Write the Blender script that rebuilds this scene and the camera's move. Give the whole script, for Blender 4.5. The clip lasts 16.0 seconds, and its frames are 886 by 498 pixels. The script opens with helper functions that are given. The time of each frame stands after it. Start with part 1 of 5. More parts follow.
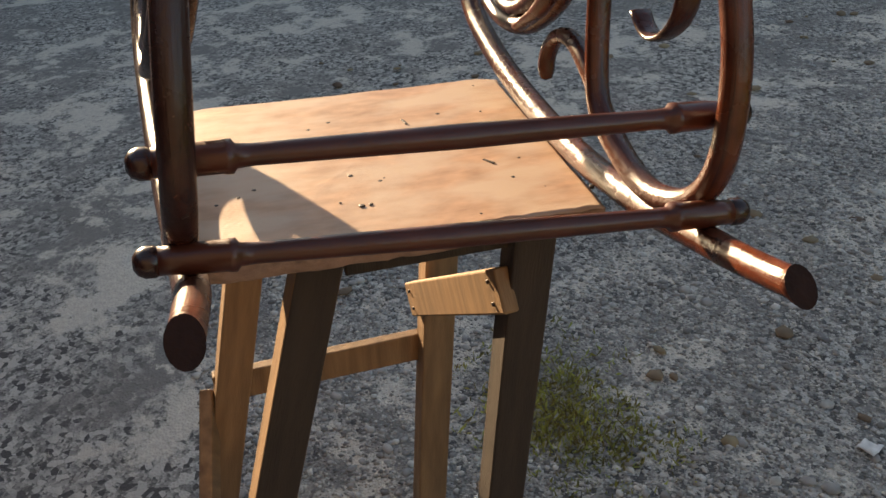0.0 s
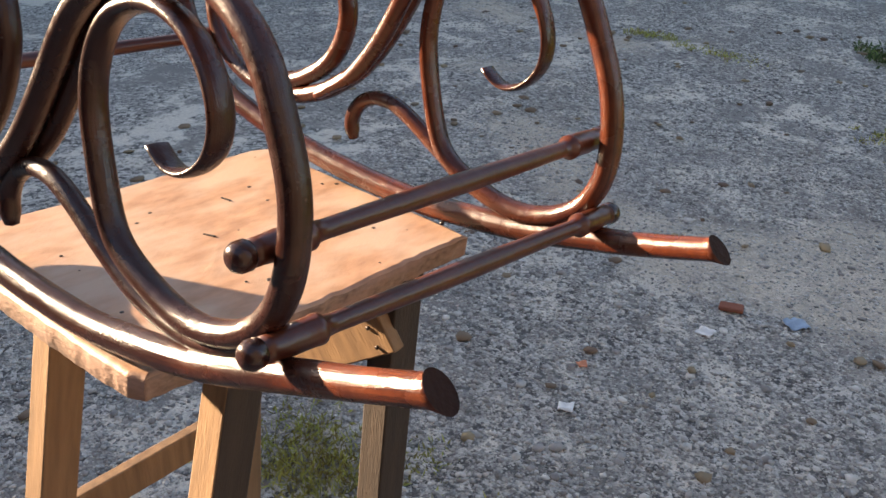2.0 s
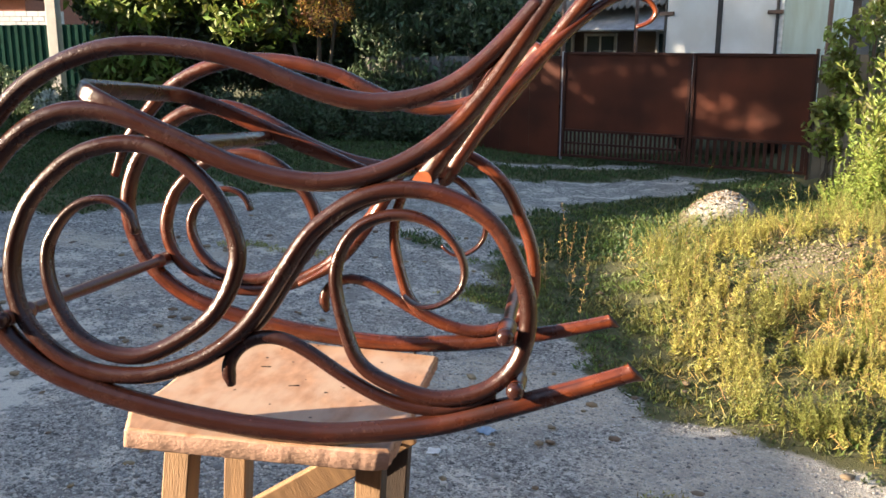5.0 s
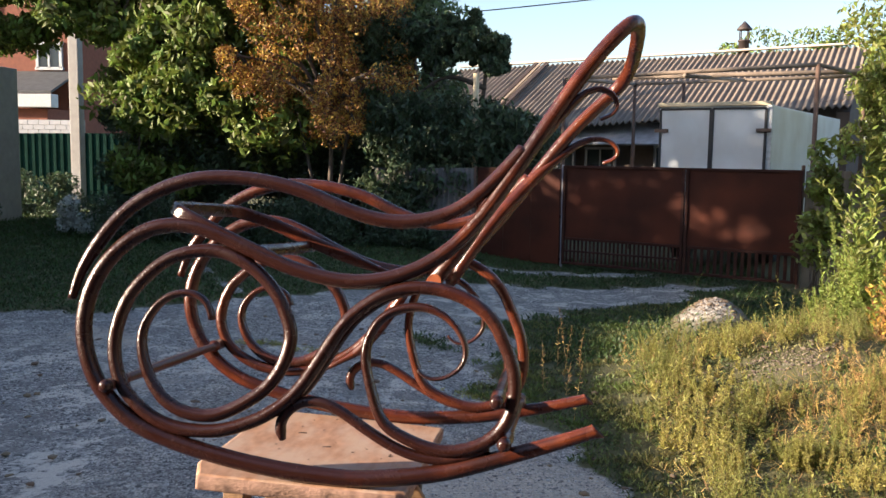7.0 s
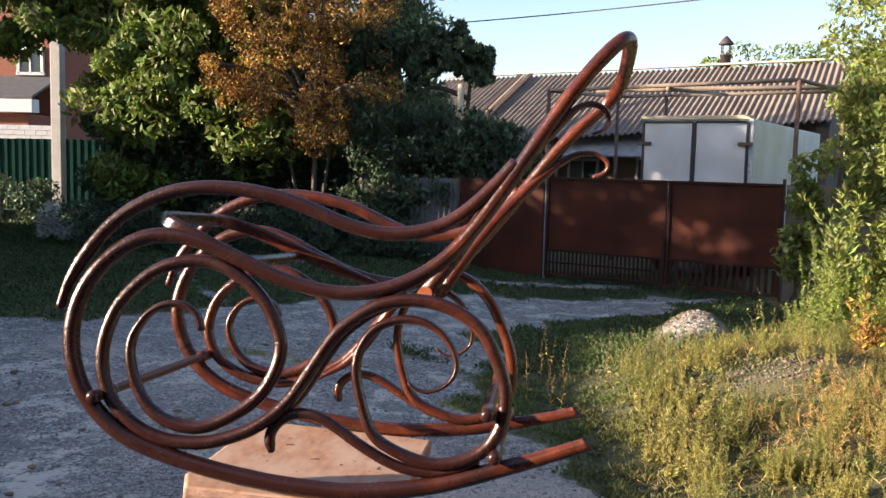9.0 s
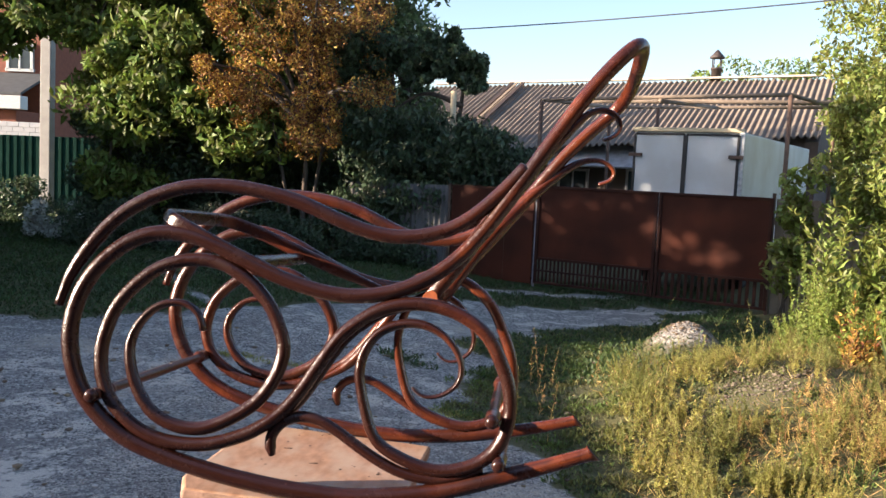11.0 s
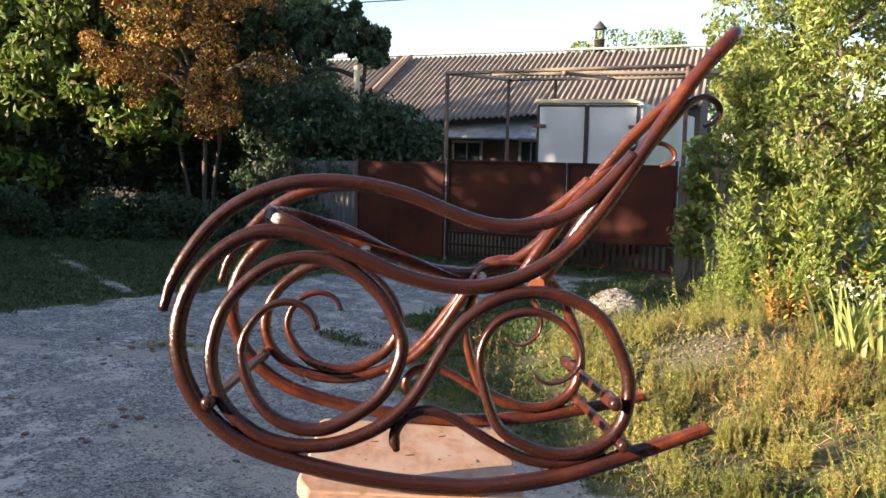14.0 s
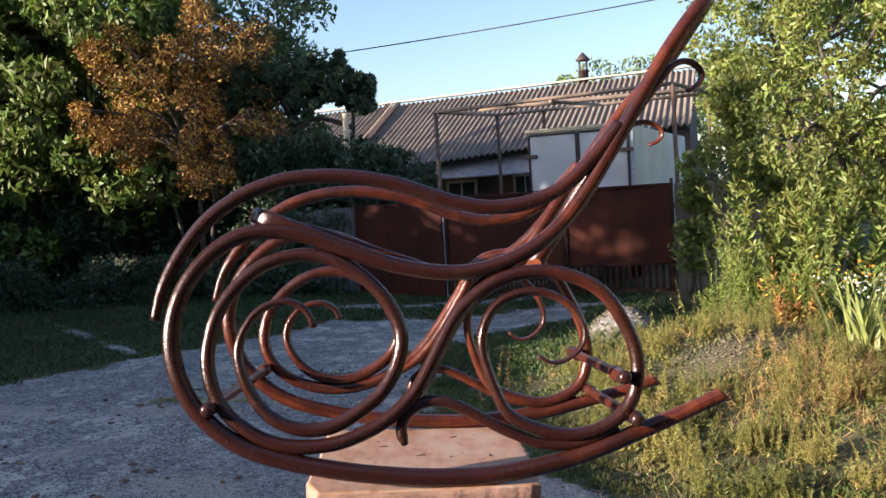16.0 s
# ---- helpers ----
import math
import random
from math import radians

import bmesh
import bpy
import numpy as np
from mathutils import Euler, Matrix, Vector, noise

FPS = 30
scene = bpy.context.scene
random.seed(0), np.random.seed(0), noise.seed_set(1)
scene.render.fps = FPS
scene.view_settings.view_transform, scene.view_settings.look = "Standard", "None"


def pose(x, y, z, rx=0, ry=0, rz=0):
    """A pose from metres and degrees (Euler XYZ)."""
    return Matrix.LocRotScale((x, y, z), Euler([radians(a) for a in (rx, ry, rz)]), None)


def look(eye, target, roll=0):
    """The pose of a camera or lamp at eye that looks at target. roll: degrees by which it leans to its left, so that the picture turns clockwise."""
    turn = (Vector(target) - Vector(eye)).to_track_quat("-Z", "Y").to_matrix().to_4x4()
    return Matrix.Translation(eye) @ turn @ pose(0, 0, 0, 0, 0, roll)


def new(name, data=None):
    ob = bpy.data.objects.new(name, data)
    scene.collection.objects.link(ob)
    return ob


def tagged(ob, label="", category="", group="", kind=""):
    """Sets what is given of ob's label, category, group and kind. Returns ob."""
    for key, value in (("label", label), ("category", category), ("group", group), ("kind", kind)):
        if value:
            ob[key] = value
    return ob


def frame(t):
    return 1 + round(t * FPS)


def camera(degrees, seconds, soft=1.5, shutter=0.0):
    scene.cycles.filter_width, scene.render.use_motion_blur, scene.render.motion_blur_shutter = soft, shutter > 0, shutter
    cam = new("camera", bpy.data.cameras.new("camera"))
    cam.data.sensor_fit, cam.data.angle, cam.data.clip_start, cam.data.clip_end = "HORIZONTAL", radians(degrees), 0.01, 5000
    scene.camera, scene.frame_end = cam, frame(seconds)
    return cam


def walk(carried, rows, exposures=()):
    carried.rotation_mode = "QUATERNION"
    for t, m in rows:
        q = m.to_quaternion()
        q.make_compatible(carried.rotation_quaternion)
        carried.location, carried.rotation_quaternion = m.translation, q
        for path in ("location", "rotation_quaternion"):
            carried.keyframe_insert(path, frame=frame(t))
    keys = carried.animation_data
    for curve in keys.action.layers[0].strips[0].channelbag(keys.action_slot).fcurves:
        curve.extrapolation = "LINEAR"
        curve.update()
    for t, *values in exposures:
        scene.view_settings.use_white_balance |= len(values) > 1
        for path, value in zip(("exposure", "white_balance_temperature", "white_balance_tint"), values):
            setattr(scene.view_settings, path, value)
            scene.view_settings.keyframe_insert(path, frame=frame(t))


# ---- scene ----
cam = camera(52.81, 16.0)
PATH = [
    (0, (1.0886, 0.0406, 1.3743), (-0.5953, 0.4988, 0.3974), -3.99),
    (0.5, (1.0415, -0.0502, 1.4010), (-0.5665, 0.7072, 0.4840), -3.55),
    (1, (0.9810, -0.1484, 1.4187), (-0.4618, 0.9053, 0.5198), -1.79),
    (1.5, (0.9371, -0.2407, 1.4168), (-0.3690, 0.9884, 0.5317), -0.17),
    (2, (0.9125, -0.3952, 1.4187), (-0.2330, 0.9825, 0.5299), -0.19),
    (2.5, (0.8307, -0.5360, 1.4293), (-0.0931, 1.0139, 0.5665), -0.89),
    (3, (0.6657, -0.6531, 1.4236), (0.0207, 1.0479, 0.5924), -2.03),
    (3.5, (0.5644, -0.7779, 1.4509), (0.1195, 1.0122, 0.6779), -1.10),
    (4, (0.5170, -0.9323, 1.4642), (0.2025, 0.9329, 0.8143), -0.95),
    (4.5, (0.4810, -1.0860, 1.5040), (0.2160, 0.8260, 0.9800), -0.20),
    (5, (0.4292, -1.2693, 1.5190), (0.2197, 0.6694, 1.0742), 0.23),
    (7.5, (0.4733, -1.6969, 1.5744), (0.2469, 0.2805, 1.3784), 0.86),
    (8, (0.4594, -1.6811, 1.5737), (0.2654, 0.2991, 1.3700), 1.38),
    (8.5, (0.4528, -1.6787, 1.5783), (0.2729, 0.3025, 1.3721), 1.68),
    (9, (0.4493, -1.6834, 1.5753), (0.2643, 0.2991, 1.3869), 1.43),
    (11.5, (0.3698, -1.6568, 1.5626), (0.2479, 0.3321, 1.3903), 3.81),
    (12, (0.2877, -1.5689, 1.5588), (0.2237, 0.4183, 1.3420), 4.11),
    (12.5, (0.2109, -1.6103, 1.5676), (0.1547, 0.3703, 1.2952), 3.74),
    (13, (0.0901, -1.6785, 1.5916), (0.0741, 0.2995, 1.2965), 3.03),
    (13.5, (-0.0097, -1.6699, 1.6001), (0.0729, 0.3121, 1.3449), 2.80),
    (14, (-0.0537, -1.6796, 1.5848), (0.0618, 0.3046, 1.3619), 1.33),
    (14.5, (-0.0686, -1.6834, 1.5429), (0.0525, 0.3043, 1.3572), -0.82),
    (15, (-0.0676, -1.6748, 1.5032), (0.0751, 0.3147, 1.3564), -2.05),
    (15.5, (-0.0576, -1.6663, 1.4785), (0.0929, 0.3241, 1.3543), -3.01),
    (16, (-0.0351, -1.6623, 1.4649), (0.0769, 0.3310, 1.3453), -3.70),
]

walk(cam, [(t, look(eye, target, roll)) for t, eye, target, roll in PATH], exposures=[
    (0.0, 1.90, 7600, 11), (1.0, 2.28, 7300, 13), (2.0, 2.48, 6950, 15), (2.5, 2.64, 6800, 14), (3.1, 2.76, 6600, 13), (3.5, 2.5, 6550, 12), (4.0, 2.52, 6500, 12), (4.6, 2.5, 6450, 12), (5.2, 2.42, 6450, 13),
    (7.5, 1.84, 6100, 18), (9.0, 1.89, 6100, 19), (12.0, 1.93, 6050, 17), (12.5, 1.93, 6050, 17), (13.0, 2.35, 6150, 16), (13.5, 2.28, 6300, 15), (14.0, 2.10, 6250, 16), (14.5, 1.80, 6100, 17), (15.2, 1.74, 6000, 17), (16.0, 1.65, 5700, 19)])

# ---- world, sun ----
SUN = Vector((-0.92, -0.27, 0.265)).normalized()
world = bpy.data.worlds.new("sky")
scene.world = world
world.use_nodes = True
wn = world.node_tree.nodes
sky = wn.new("ShaderNodeTexSky")
sky.sky_type, sky.sun_disc = "NISHITA", False
sky.sun_elevation = math.asin(SUN.z)
sky.sun_rotation = math.atan2(SUN.x, SUN.y)
sky.altitude, sky.air_density, sky.dust_density, sky.ozone_density = 100, 1.0, 1.2, 1.0
wn["Background"].inputs["Strength"].default_value = 0.083
world.node_tree.links.new(sky.outputs[0], wn["Background"].inputs[0])
sun = new("sun", bpy.data.lights.new("sun", "SUN"))
sun.data.energy, sun.data.angle, sun.data.color = 5.0, radians(0.6), (1.0, 0.81, 0.57)
sun.matrix_world = look(SUN * 30, (0, 0, 0))


# ---- materials ----
def mat(name, base, rough=0.6, dark=None, scale=20.0, detail=6.0, amount=0.5, bump=0.0, bump_scale=None, metallic=0.0,
        stretch=(1, 1, 1), coat=0.0, island=0.0, big=None, spec=0.5, translucent=0.0):
    """A procedural surface: grain noise between two colours, a second scale of stains, fine relief."""
    m = bpy.data.materials.new(name)
    m.use_nodes = True
    nt = m.node_tree
    n, l = nt.nodes, nt.links
    b = n["Principled BSDF"]
    b.inputs["Roughness"].default_value = rough
    b.inputs["Metallic"].default_value = metallic
    b.inputs["Coat Weight"].default_value = coat
    b.inputs["Coat Roughness"].default_value = 0.12
    b.inputs["Specular IOR Level"].default_value = spec
    co = n.new("ShaderNodeTexCoord")
    mp = n.new("ShaderNodeMapping")
    mp.inputs["Scale"].default_value = stretch
    l.new(co.outputs["Object"], mp.inputs["Vector"])
    nz = n.new("ShaderNodeTexNoise")
    nz.inputs["Scale"].default_value, nz.inputs["Detail"].default_value = scale, detail
    l.new(mp.outputs[0], nz.inputs["Vector"])
    dark = dark or tuple(c * 0.55 for c in base)
    mix = n.new("ShaderNodeMix")
    mix.data_type = "RGBA"
    ramp = n.new("ShaderNodeMapRange")
    ramp.inputs["From Min"].default_value, ramp.inputs["From Max"].default_value = 0.5 - amount * 0.5, 0.5 + amount * 0.5
    l.new(nz.outputs["Fac"], ramp.inputs["Value"])
    l.new(ramp.outputs[0], mix.inputs["Factor"])
    mix.inputs["A"].default_value, mix.inputs["B"].default_value = (*dark, 1), (*base, 1)
    out = mix.outputs["Result"]
    if big:
        n2 = n.new("ShaderNodeTexNoise")
        n2.inputs["Scale"].default_value, n2.inputs["Detail"].default_value = big[0], 4
        l.new(mp.outputs[0], n2.inputs["Vector"])
        r2 = n.new("ShaderNodeMapRange")
        r2.inputs["From Min"].default_value, r2.inputs["From Max"].default_value = 0.42, 0.62
        l.new(n2.outputs["Fac"], r2.inputs["Value"])
        m2 = n.new("ShaderNodeMix")
        m2.data_type = "RGBA"
        l.new(r2.outputs[0], m2.inputs["Factor"])
        l.new(out, m2.inputs["A"])
        m2.inputs["B"].default_value = (*big[1], 1)
        out = m2.outputs["Result"]
    if island:
        geo = n.new("ShaderNodeNewGeometry")
        hsv = n.new("ShaderNodeHueSaturation")
        r3 = n.new("ShaderNodeMapRange")
        r3.inputs["To Min"].default_value, r3.inputs["To Max"].default_value = 1 - island, 1 + island
        l.new(geo.outputs["Random Per Island"], r3.inputs["Value"])
        l.new(r3.outputs[0], hsv.inputs["Value"])
        r4 = n.new("ShaderNodeMapRange")
        r4.inputs["To Min"].default_value, r4.inputs["To Max"].default_value = 0.5 - island * 0.06, 0.5 + island * 0.06
        l.new(geo.outputs["Random Per Island"], r4.inputs["Value"])
        l.new(r4.outputs[0], hsv.inputs["Hue"])
        l.new(out, hsv.inputs["Color"])
        out = hsv.outputs[0]
    l.new(out, b.inputs["Base Color"])
    if bump:
        nb = n.new("ShaderNodeTexNoise")
        nb.inputs["Scale"].default_value, nb.inputs["Detail"].default_value = bump_scale or scale * 2, 8
        l.new(mp.outputs[0], nb.inputs["Vector"])
        bp = n.new("ShaderNodeBump")
        bp.inputs["Strength"].default_value, bp.inputs["Distance"].default_value = bump, 0.01
        l.new(nb.outputs["Fac"], bp.inputs["Height"])
        l.new(bp.outputs[0], b.inputs["Normal"])
    if translucent:
        tr = n.new("ShaderNodeBsdfTranslucent")
        l.new(out, tr.inputs["Color"])
        ms = n.new("ShaderNodeMixShader")
        ms.inputs[0].default_value = translucent
        l.new(b.outputs[0], ms.inputs[1])
        l.new(tr.outputs[0], ms.inputs[2])
        l.new(ms.outputs[0], n["Material Output"].inputs["Surface"])
    return m


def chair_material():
    """Mahogany stain, worn red in places, with aged near-black varnish and painted-in shade towards the front scrolls
    and near side.
    """
    m = bpy.data.materials.new("stained_bentwood")
    m.use_nodes = True
    n, l = m.node_tree.nodes, m.node_tree.links
    p = n["Principled BSDF"]
    co = n.new("ShaderNodeTexCoord")
    sep = n.new("ShaderNodeSeparateXYZ")
    l.new(co.outputs["Object"], sep.inputs[0])

    def nz(scale, detail, rough=0.6):
        t = n.new("ShaderNodeTexNoise")
        t.inputs["Scale"].default_value, t.inputs["Detail"].default_value, t.inputs["Roughness"].default_value = scale, detail, rough
        l.new(co.outputs["Object"], t.inputs["Vector"])
        return t.outputs["Fac"]

    def ranged(val, lo, hi, a=0.0, c=1.0):
        r = n.new("ShaderNodeMapRange")
        for k, x in zip(("From Min", "From Max", "To Min", "To Max"), (lo, hi, a, c)):
            r.inputs[k].default_value = x
        l.new(val, r.inputs["Value"])
        return r.outputs[0]

    def add(a, c, op="ADD"):
        t = n.new("ShaderNodeMath")
        t.operation = op
        l.new(a, t.inputs[0])
        l.new(c, t.inputs[1])
        return t.outputs[0]

    def mix(f, a, c):
        t = n.new("ShaderNodeMix")
        t.data_type = "RGBA"
        l.new(f, t.inputs["Factor"])
        for v, k in ((a, "A"), (c, "B")):
            if isinstance(v, tuple):
                t.inputs[k].default_value = (*v, 1)
            else:
                l.new(v, t.inputs[k])
        return t.outputs["Result"]

    # painted shade: darkens towards the front and near side, with patchy varnish noise
    shade_varnish = add(ranged(sep.outputs["X"], 0.50, -0.25, 0.18, 1.12), ranged(sep.outputs["Y"], 0.2, 0.42, 1.0, 0.25), "MULTIPLY")
    shade_varnish = ranged(add(shade_varnish, ranged(nz(5, 7), 0.30, 0.72, -0.35, 0.75)), 0.1, 0.75)
    red = mix(ranged(nz(22, 8), 0.35, 0.65), (0.060, 0.0125, 0.006), (0.130, 0.031, 0.0095))
    # streaks along the bent grain, on coordinates that follow the rod
    at = n.new("ShaderNodeAttribute")
    at.attribute_name = "grain"
    gr = n.new("ShaderNodeTexNoise")
    gr.inputs["Scale"].default_value, gr.inputs["Detail"].default_value, gr.inputs["Roughness"].default_value = 150, 6, 0.65
    l.new(at.outputs["Vector"], gr.inputs["Vector"])
    red = mix(ranged(gr.outputs["Fac"], 0.50, 0.66), red, (0.040, 0.010, 0.006))
    red = mix(ranged(gr.outputs["Fac"], 0.36, 0.28), red, (0.25, 0.075, 0.022))
    col = mix(shade_varnish, red, (0.028, 0.009, 0.006))
    col = mix(ranged(nz(130, 3), 0.70, 0.80), col, (0.14, 0.07, 0.045))
    l.new(col, p.inputs["Base Color"])
    l.new(ranged(nz(14, 6), 0.3, 0.7, 0.17, 0.34), p.inputs["Roughness"])
    bp = n.new("ShaderNodeBump")
    bp.inputs["Strength"].default_value, bp.inputs["Distance"].default_value = 0.26, 0.006
    l.new(add(nz(70, 8), gr.outputs["Fac"]), bp.inputs["Height"])
    l.new(bp.outputs[0], p.inputs["Normal"])
    return m


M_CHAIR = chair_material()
M_CHAIR_END = mat("bentwood_end", (0.030, 0.012, 0.008), 0.75, scale=60, bump=0.3, spec=0.2)
M_CUT = mat("sawn_bentwood", (0.30, 0.085, 0.028), 0.5, (0.17, 0.045, 0.018), 40, 6, 0.6, 0.2, 90)
M_KNOB = mat("dark_knob", (0.034, 0.011, 0.008), 0.26, (0.020, 0.008, 0.006), 30, 5, 0.6, 0.1, 60)
M_ROD = mat("stained_rod", (0.095, 0.022, 0.009), 0.30, (0.035, 0.010, 0.006), 16, 7, 0.6, 0.1, 60)
M_BOARD = mat("stool_board", (0.50, 0.295, 0.185), 0.5, (0.27, 0.145, 0.085), 26, 12, 0.5, 0.08, 150, stretch=(2.4, 1, 2.4), big=(7, (0.45, 0.32, 0.235)))
M_BOARD_EDGE = mat("sawn_edge", (0.36, 0.225, 0.155), 0.9, (0.12, 0.07, 0.05), 90, 9, 0.5, 0.25, 130, stretch=(0.8, 0.8, 1.6), big=(16, (0.33, 0.20, 0.145)))
# pine with shade painted into its colour, for sides turned from the sun
M_PINE_SHADE = mat("shade_pine", (0.052, 0.033, 0.022), 0.8, (0.022, 0.015, 0.011), 10, 7, 0.5, 0.25, 80, stretch=(6, 6, 0.7))
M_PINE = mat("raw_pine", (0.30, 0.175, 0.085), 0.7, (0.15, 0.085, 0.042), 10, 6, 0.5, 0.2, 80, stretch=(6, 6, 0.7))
M_NAIL = mat("nail_head", (0.05, 0.035, 0.03), 0.5, metallic=0.6)
M_GATE = mat("rusty_gate_paint", (0.060, 0.0185, 0.0105), 0.75, (0.036, 0.0125, 0.008), 2.5, 8, 0.6, 0.15, 20, big=(1.2, (0.080, 0.023, 0.012)), spec=0.15)
M_GATE_DARK = mat("gate_slat_paint", (0.048, 0.018, 0.012), 0.7, scale=5, spec=0.15)
M_ROOF = mat("asbestos_slate", (0.245, 0.195, 0.145), 0.9, (0.12, 0.096, 0.076), 1.6, 9, 0.6, 0.3, 12)
M_HOUSE = mat("dark_plaster", (0.10, 0.075, 0.06), 0.85, (0.07, 0.05, 0.045), 3, 8, 0.6, 0.2)
M_WHITE = mat("white_van_paint", (0.58, 0.62, 0.63), 0.45, (0.48, 0.52, 0.53), 2, 8, 0.4, 0.05, 20, big=(1.5, (0.46, 0.48, 0.47)))
M_BLACK = mat("black_rubber", (0.015, 0.015, 0.015), 0.6, scale=20)
M_STEEL = mat("rusty_pipe", (0.13, 0.085, 0.06), 0.7, (0.07, 0.035, 0.022), 8, 8, 0.6, 0.2, 40)
M_GLASS = mat("window_glass", (0.03, 0.04, 0.05), 0.05, scale=2)
M_FRAME = mat("window_paint", (0.55, 0.58, 0.58), 0.5, scale=20)
M_GREY = mat("concrete", (0.36, 0.35, 0.33), 0.9, (0.26, 0.25, 0.24), 6, 8, 0.6, 0.2)
M_LEAF = mat("walnut_leaf", (0.20, 0.255, 0.042), 0.6, (0.07, 0.105, 0.024), 1.2, 3, 0.6, island=0.55, translucent=0.3)
M_LEAF_DARK = mat("dark_leaf", (0.085, 0.125, 0.060), 0.5, (0.050, 0.078, 0.040), 2, 3, 0.6, island=0.5, translucent=0.3)
M_LEAF_MID = mat("green_leaf", (0.16, 0.215, 0.085), 0.45, (0.09, 0.13, 0.055), 2, 3, 0.6, island=0.5, translucent=0.3)
M_LEAF_BROWN = mat("dry_leaf", (0.46, 0.225, 0.045), 0.65, (0.16, 0.085, 0.024), 1.4, 4, 0.5, island=0.75, translucent=0.25)
M_LEAF_LIGHT = mat("sunny_leaf", (0.28, 0.30, 0.058), 0.5, (0.12, 0.16, 0.038), 2, 3, 0.6, island=0.55, translucent=0.4)
M_BUSH = mat("bush_leaf", (0.32, 0.36, 0.065), 0.6, (0.12, 0.17, 0.04), 2.6, 4, 0.6, island=0.5, translucent=0.35)
M_BARK = mat("bark", (0.11, 0.085, 0.065), 0.95, (0.05, 0.04, 0.03), 8, 8, 0.6, 0.5, 25, stretch=(3, 3, 0.6))
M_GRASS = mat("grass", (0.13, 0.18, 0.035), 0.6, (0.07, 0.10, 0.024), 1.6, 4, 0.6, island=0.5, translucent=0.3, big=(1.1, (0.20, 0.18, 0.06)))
M_STRAW = mat("dry_grass", (0.58, 0.36, 0.14), 0.7, (0.36, 0.24, 0.085), 2.4, 3, 0.6, island=0.5, translucent=0.3)
M_GREENFENCE = mat("green_sheet", (0.008, 0.040, 0.030), 0.9, scale=4, spec=0.1)
M_BRICK = mat("red_brick", (0.22, 0.075, 0.042), 0.9, (0.14, 0.048, 0.03), 6, 8, 0.6, 0.3)
M_WBRICK = mat("white_brick", (0.55, 0.55, 0.55), 0.9, (0.42, 0.42, 0.43), 4, 8, 0.6, 0.3)
M_SCREW = mat("screw_steel", (0.6, 0.58, 0.55), 0.25, metallic=1.0, scale=30)
M_PEBBLE = mat("pebble", (0.42, 0.405, 0.38), 0.85, (0.20, 0.195, 0.184), 25, 5, 0.6, 0.3, 60, island=0.55)
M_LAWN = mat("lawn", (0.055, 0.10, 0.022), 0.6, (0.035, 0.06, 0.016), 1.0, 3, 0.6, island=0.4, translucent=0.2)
M_WEED = mat("weed_leaf", (0.34, 0.325, 0.078), 0.6, (0.10, 0.13, 0.036), 2.6, 5, 0.5, island=0.55, translucent=0.4, big=(1.7, (0.37, 0.32, 0.095)))
M_IRIS = mat("iris_leaf", (0.35, 0.39, 0.12), 0.5, (0.22, 0.26, 0.075), 4, 3, 0.6, translucent=0.3)
M_COVER = mat("ground_cover_leaf", (0.085, 0.115, 0.03), 0.6, (0.05, 0.07, 0.022), 3.0, 4, 0.6, island=0.5, translucent=0.25)
M_PALE = mat("pale_petal", (0.62, 0.64, 0.55), 0.6, scale=6, island=0.2)
M_YELLOW = mat("yellow_petal", (0.70, 0.36, 0.03), 0.6, scale=6, island=0.2)
M_ROOFCAP = mat("ridge_metal", (0.60, 0.54, 0.46), 0.7, scale=5)
M_AWN = mat("awning_metal", (0.33, 0.335, 0.35), 0.6, scale=6)
M_CREAM = mat("cream_paint", (0.66, 0.56, 0.36), 0.5, scale=6)
M_BEAM = mat("weathered_beam", (0.28, 0.22, 0.16), 0.8, (0.16, 0.12, 0.09), 6, 6, 0.6, 0.2, 20)
M_DARKROOF = mat("dark_shingle", (0.06, 0.065, 0.07), 0.8, scale=4, bump=0.3)
M_CHIM = mat("sooty_steel", (0.06, 0.045, 0.04), 0.6, scale=8)
M_SLATE = mat("old_slate", (0.16, 0.15, 0.135), 0.9, (0.09, 0.085, 0.08), 4, 8, 0.6, 0.2)
M_WIRE = mat("cable", (0.03, 0.03, 0.03), 0.6, scale=20)
M_STONE = mat("pale_stone", (0.22, 0.155, 0.098), 0.9, (0.13, 0.10, 0.07), 6, 8, 0.6, 0.5, 15, island=0.35)
M_STRIP = mat("rusted_strip", (0.050, 0.032, 0.026), 0.8, (0.026, 0.018, 0.016), 9, 6, 0.6, 0.3, 30)
M_RUBBLE = mat("grey_rubble", (0.17, 0.135, 0.10), 0.9, (0.10, 0.08, 0.062), 6, 8, 0.6, 0.5, 15, island=0.45)


# ---- building helpers ----
def mesh_of(name, verts, faces, material, smooth=False):
    me = bpy.data.meshes.new(name)
    me.from_pydata([tuple(v) for v in verts], [], [tuple(f) for f in faces])
    if smooth:
        me.shade_smooth()
    if material:
        me.materials.append(material)
    return me


def part(name, me, parent, label="", m=None):
    """Links a mesh as ONE object under a thing or part."""
    ob = new(name, me)
    ob.parent = parent
    if m is not None:
        ob.matrix_basis = m
    if label:
        tagged(ob, label)
    return ob


def thing(name, label, category, m=None, group="", kind=""):
    ob = new(name)
    ob.empty_display_size = 0.1
    if m is not None:
        ob.matrix_basis = m
    return tagged(ob, label, category, group, kind)


def bm_mesh(name, bm, material, smooth=False):
    me = bpy.data.meshes.new(name)
    bm.to_mesh(me)
    bm.free()
    if smooth:
        me.shade_smooth()
    me.materials.append(material)
    return me


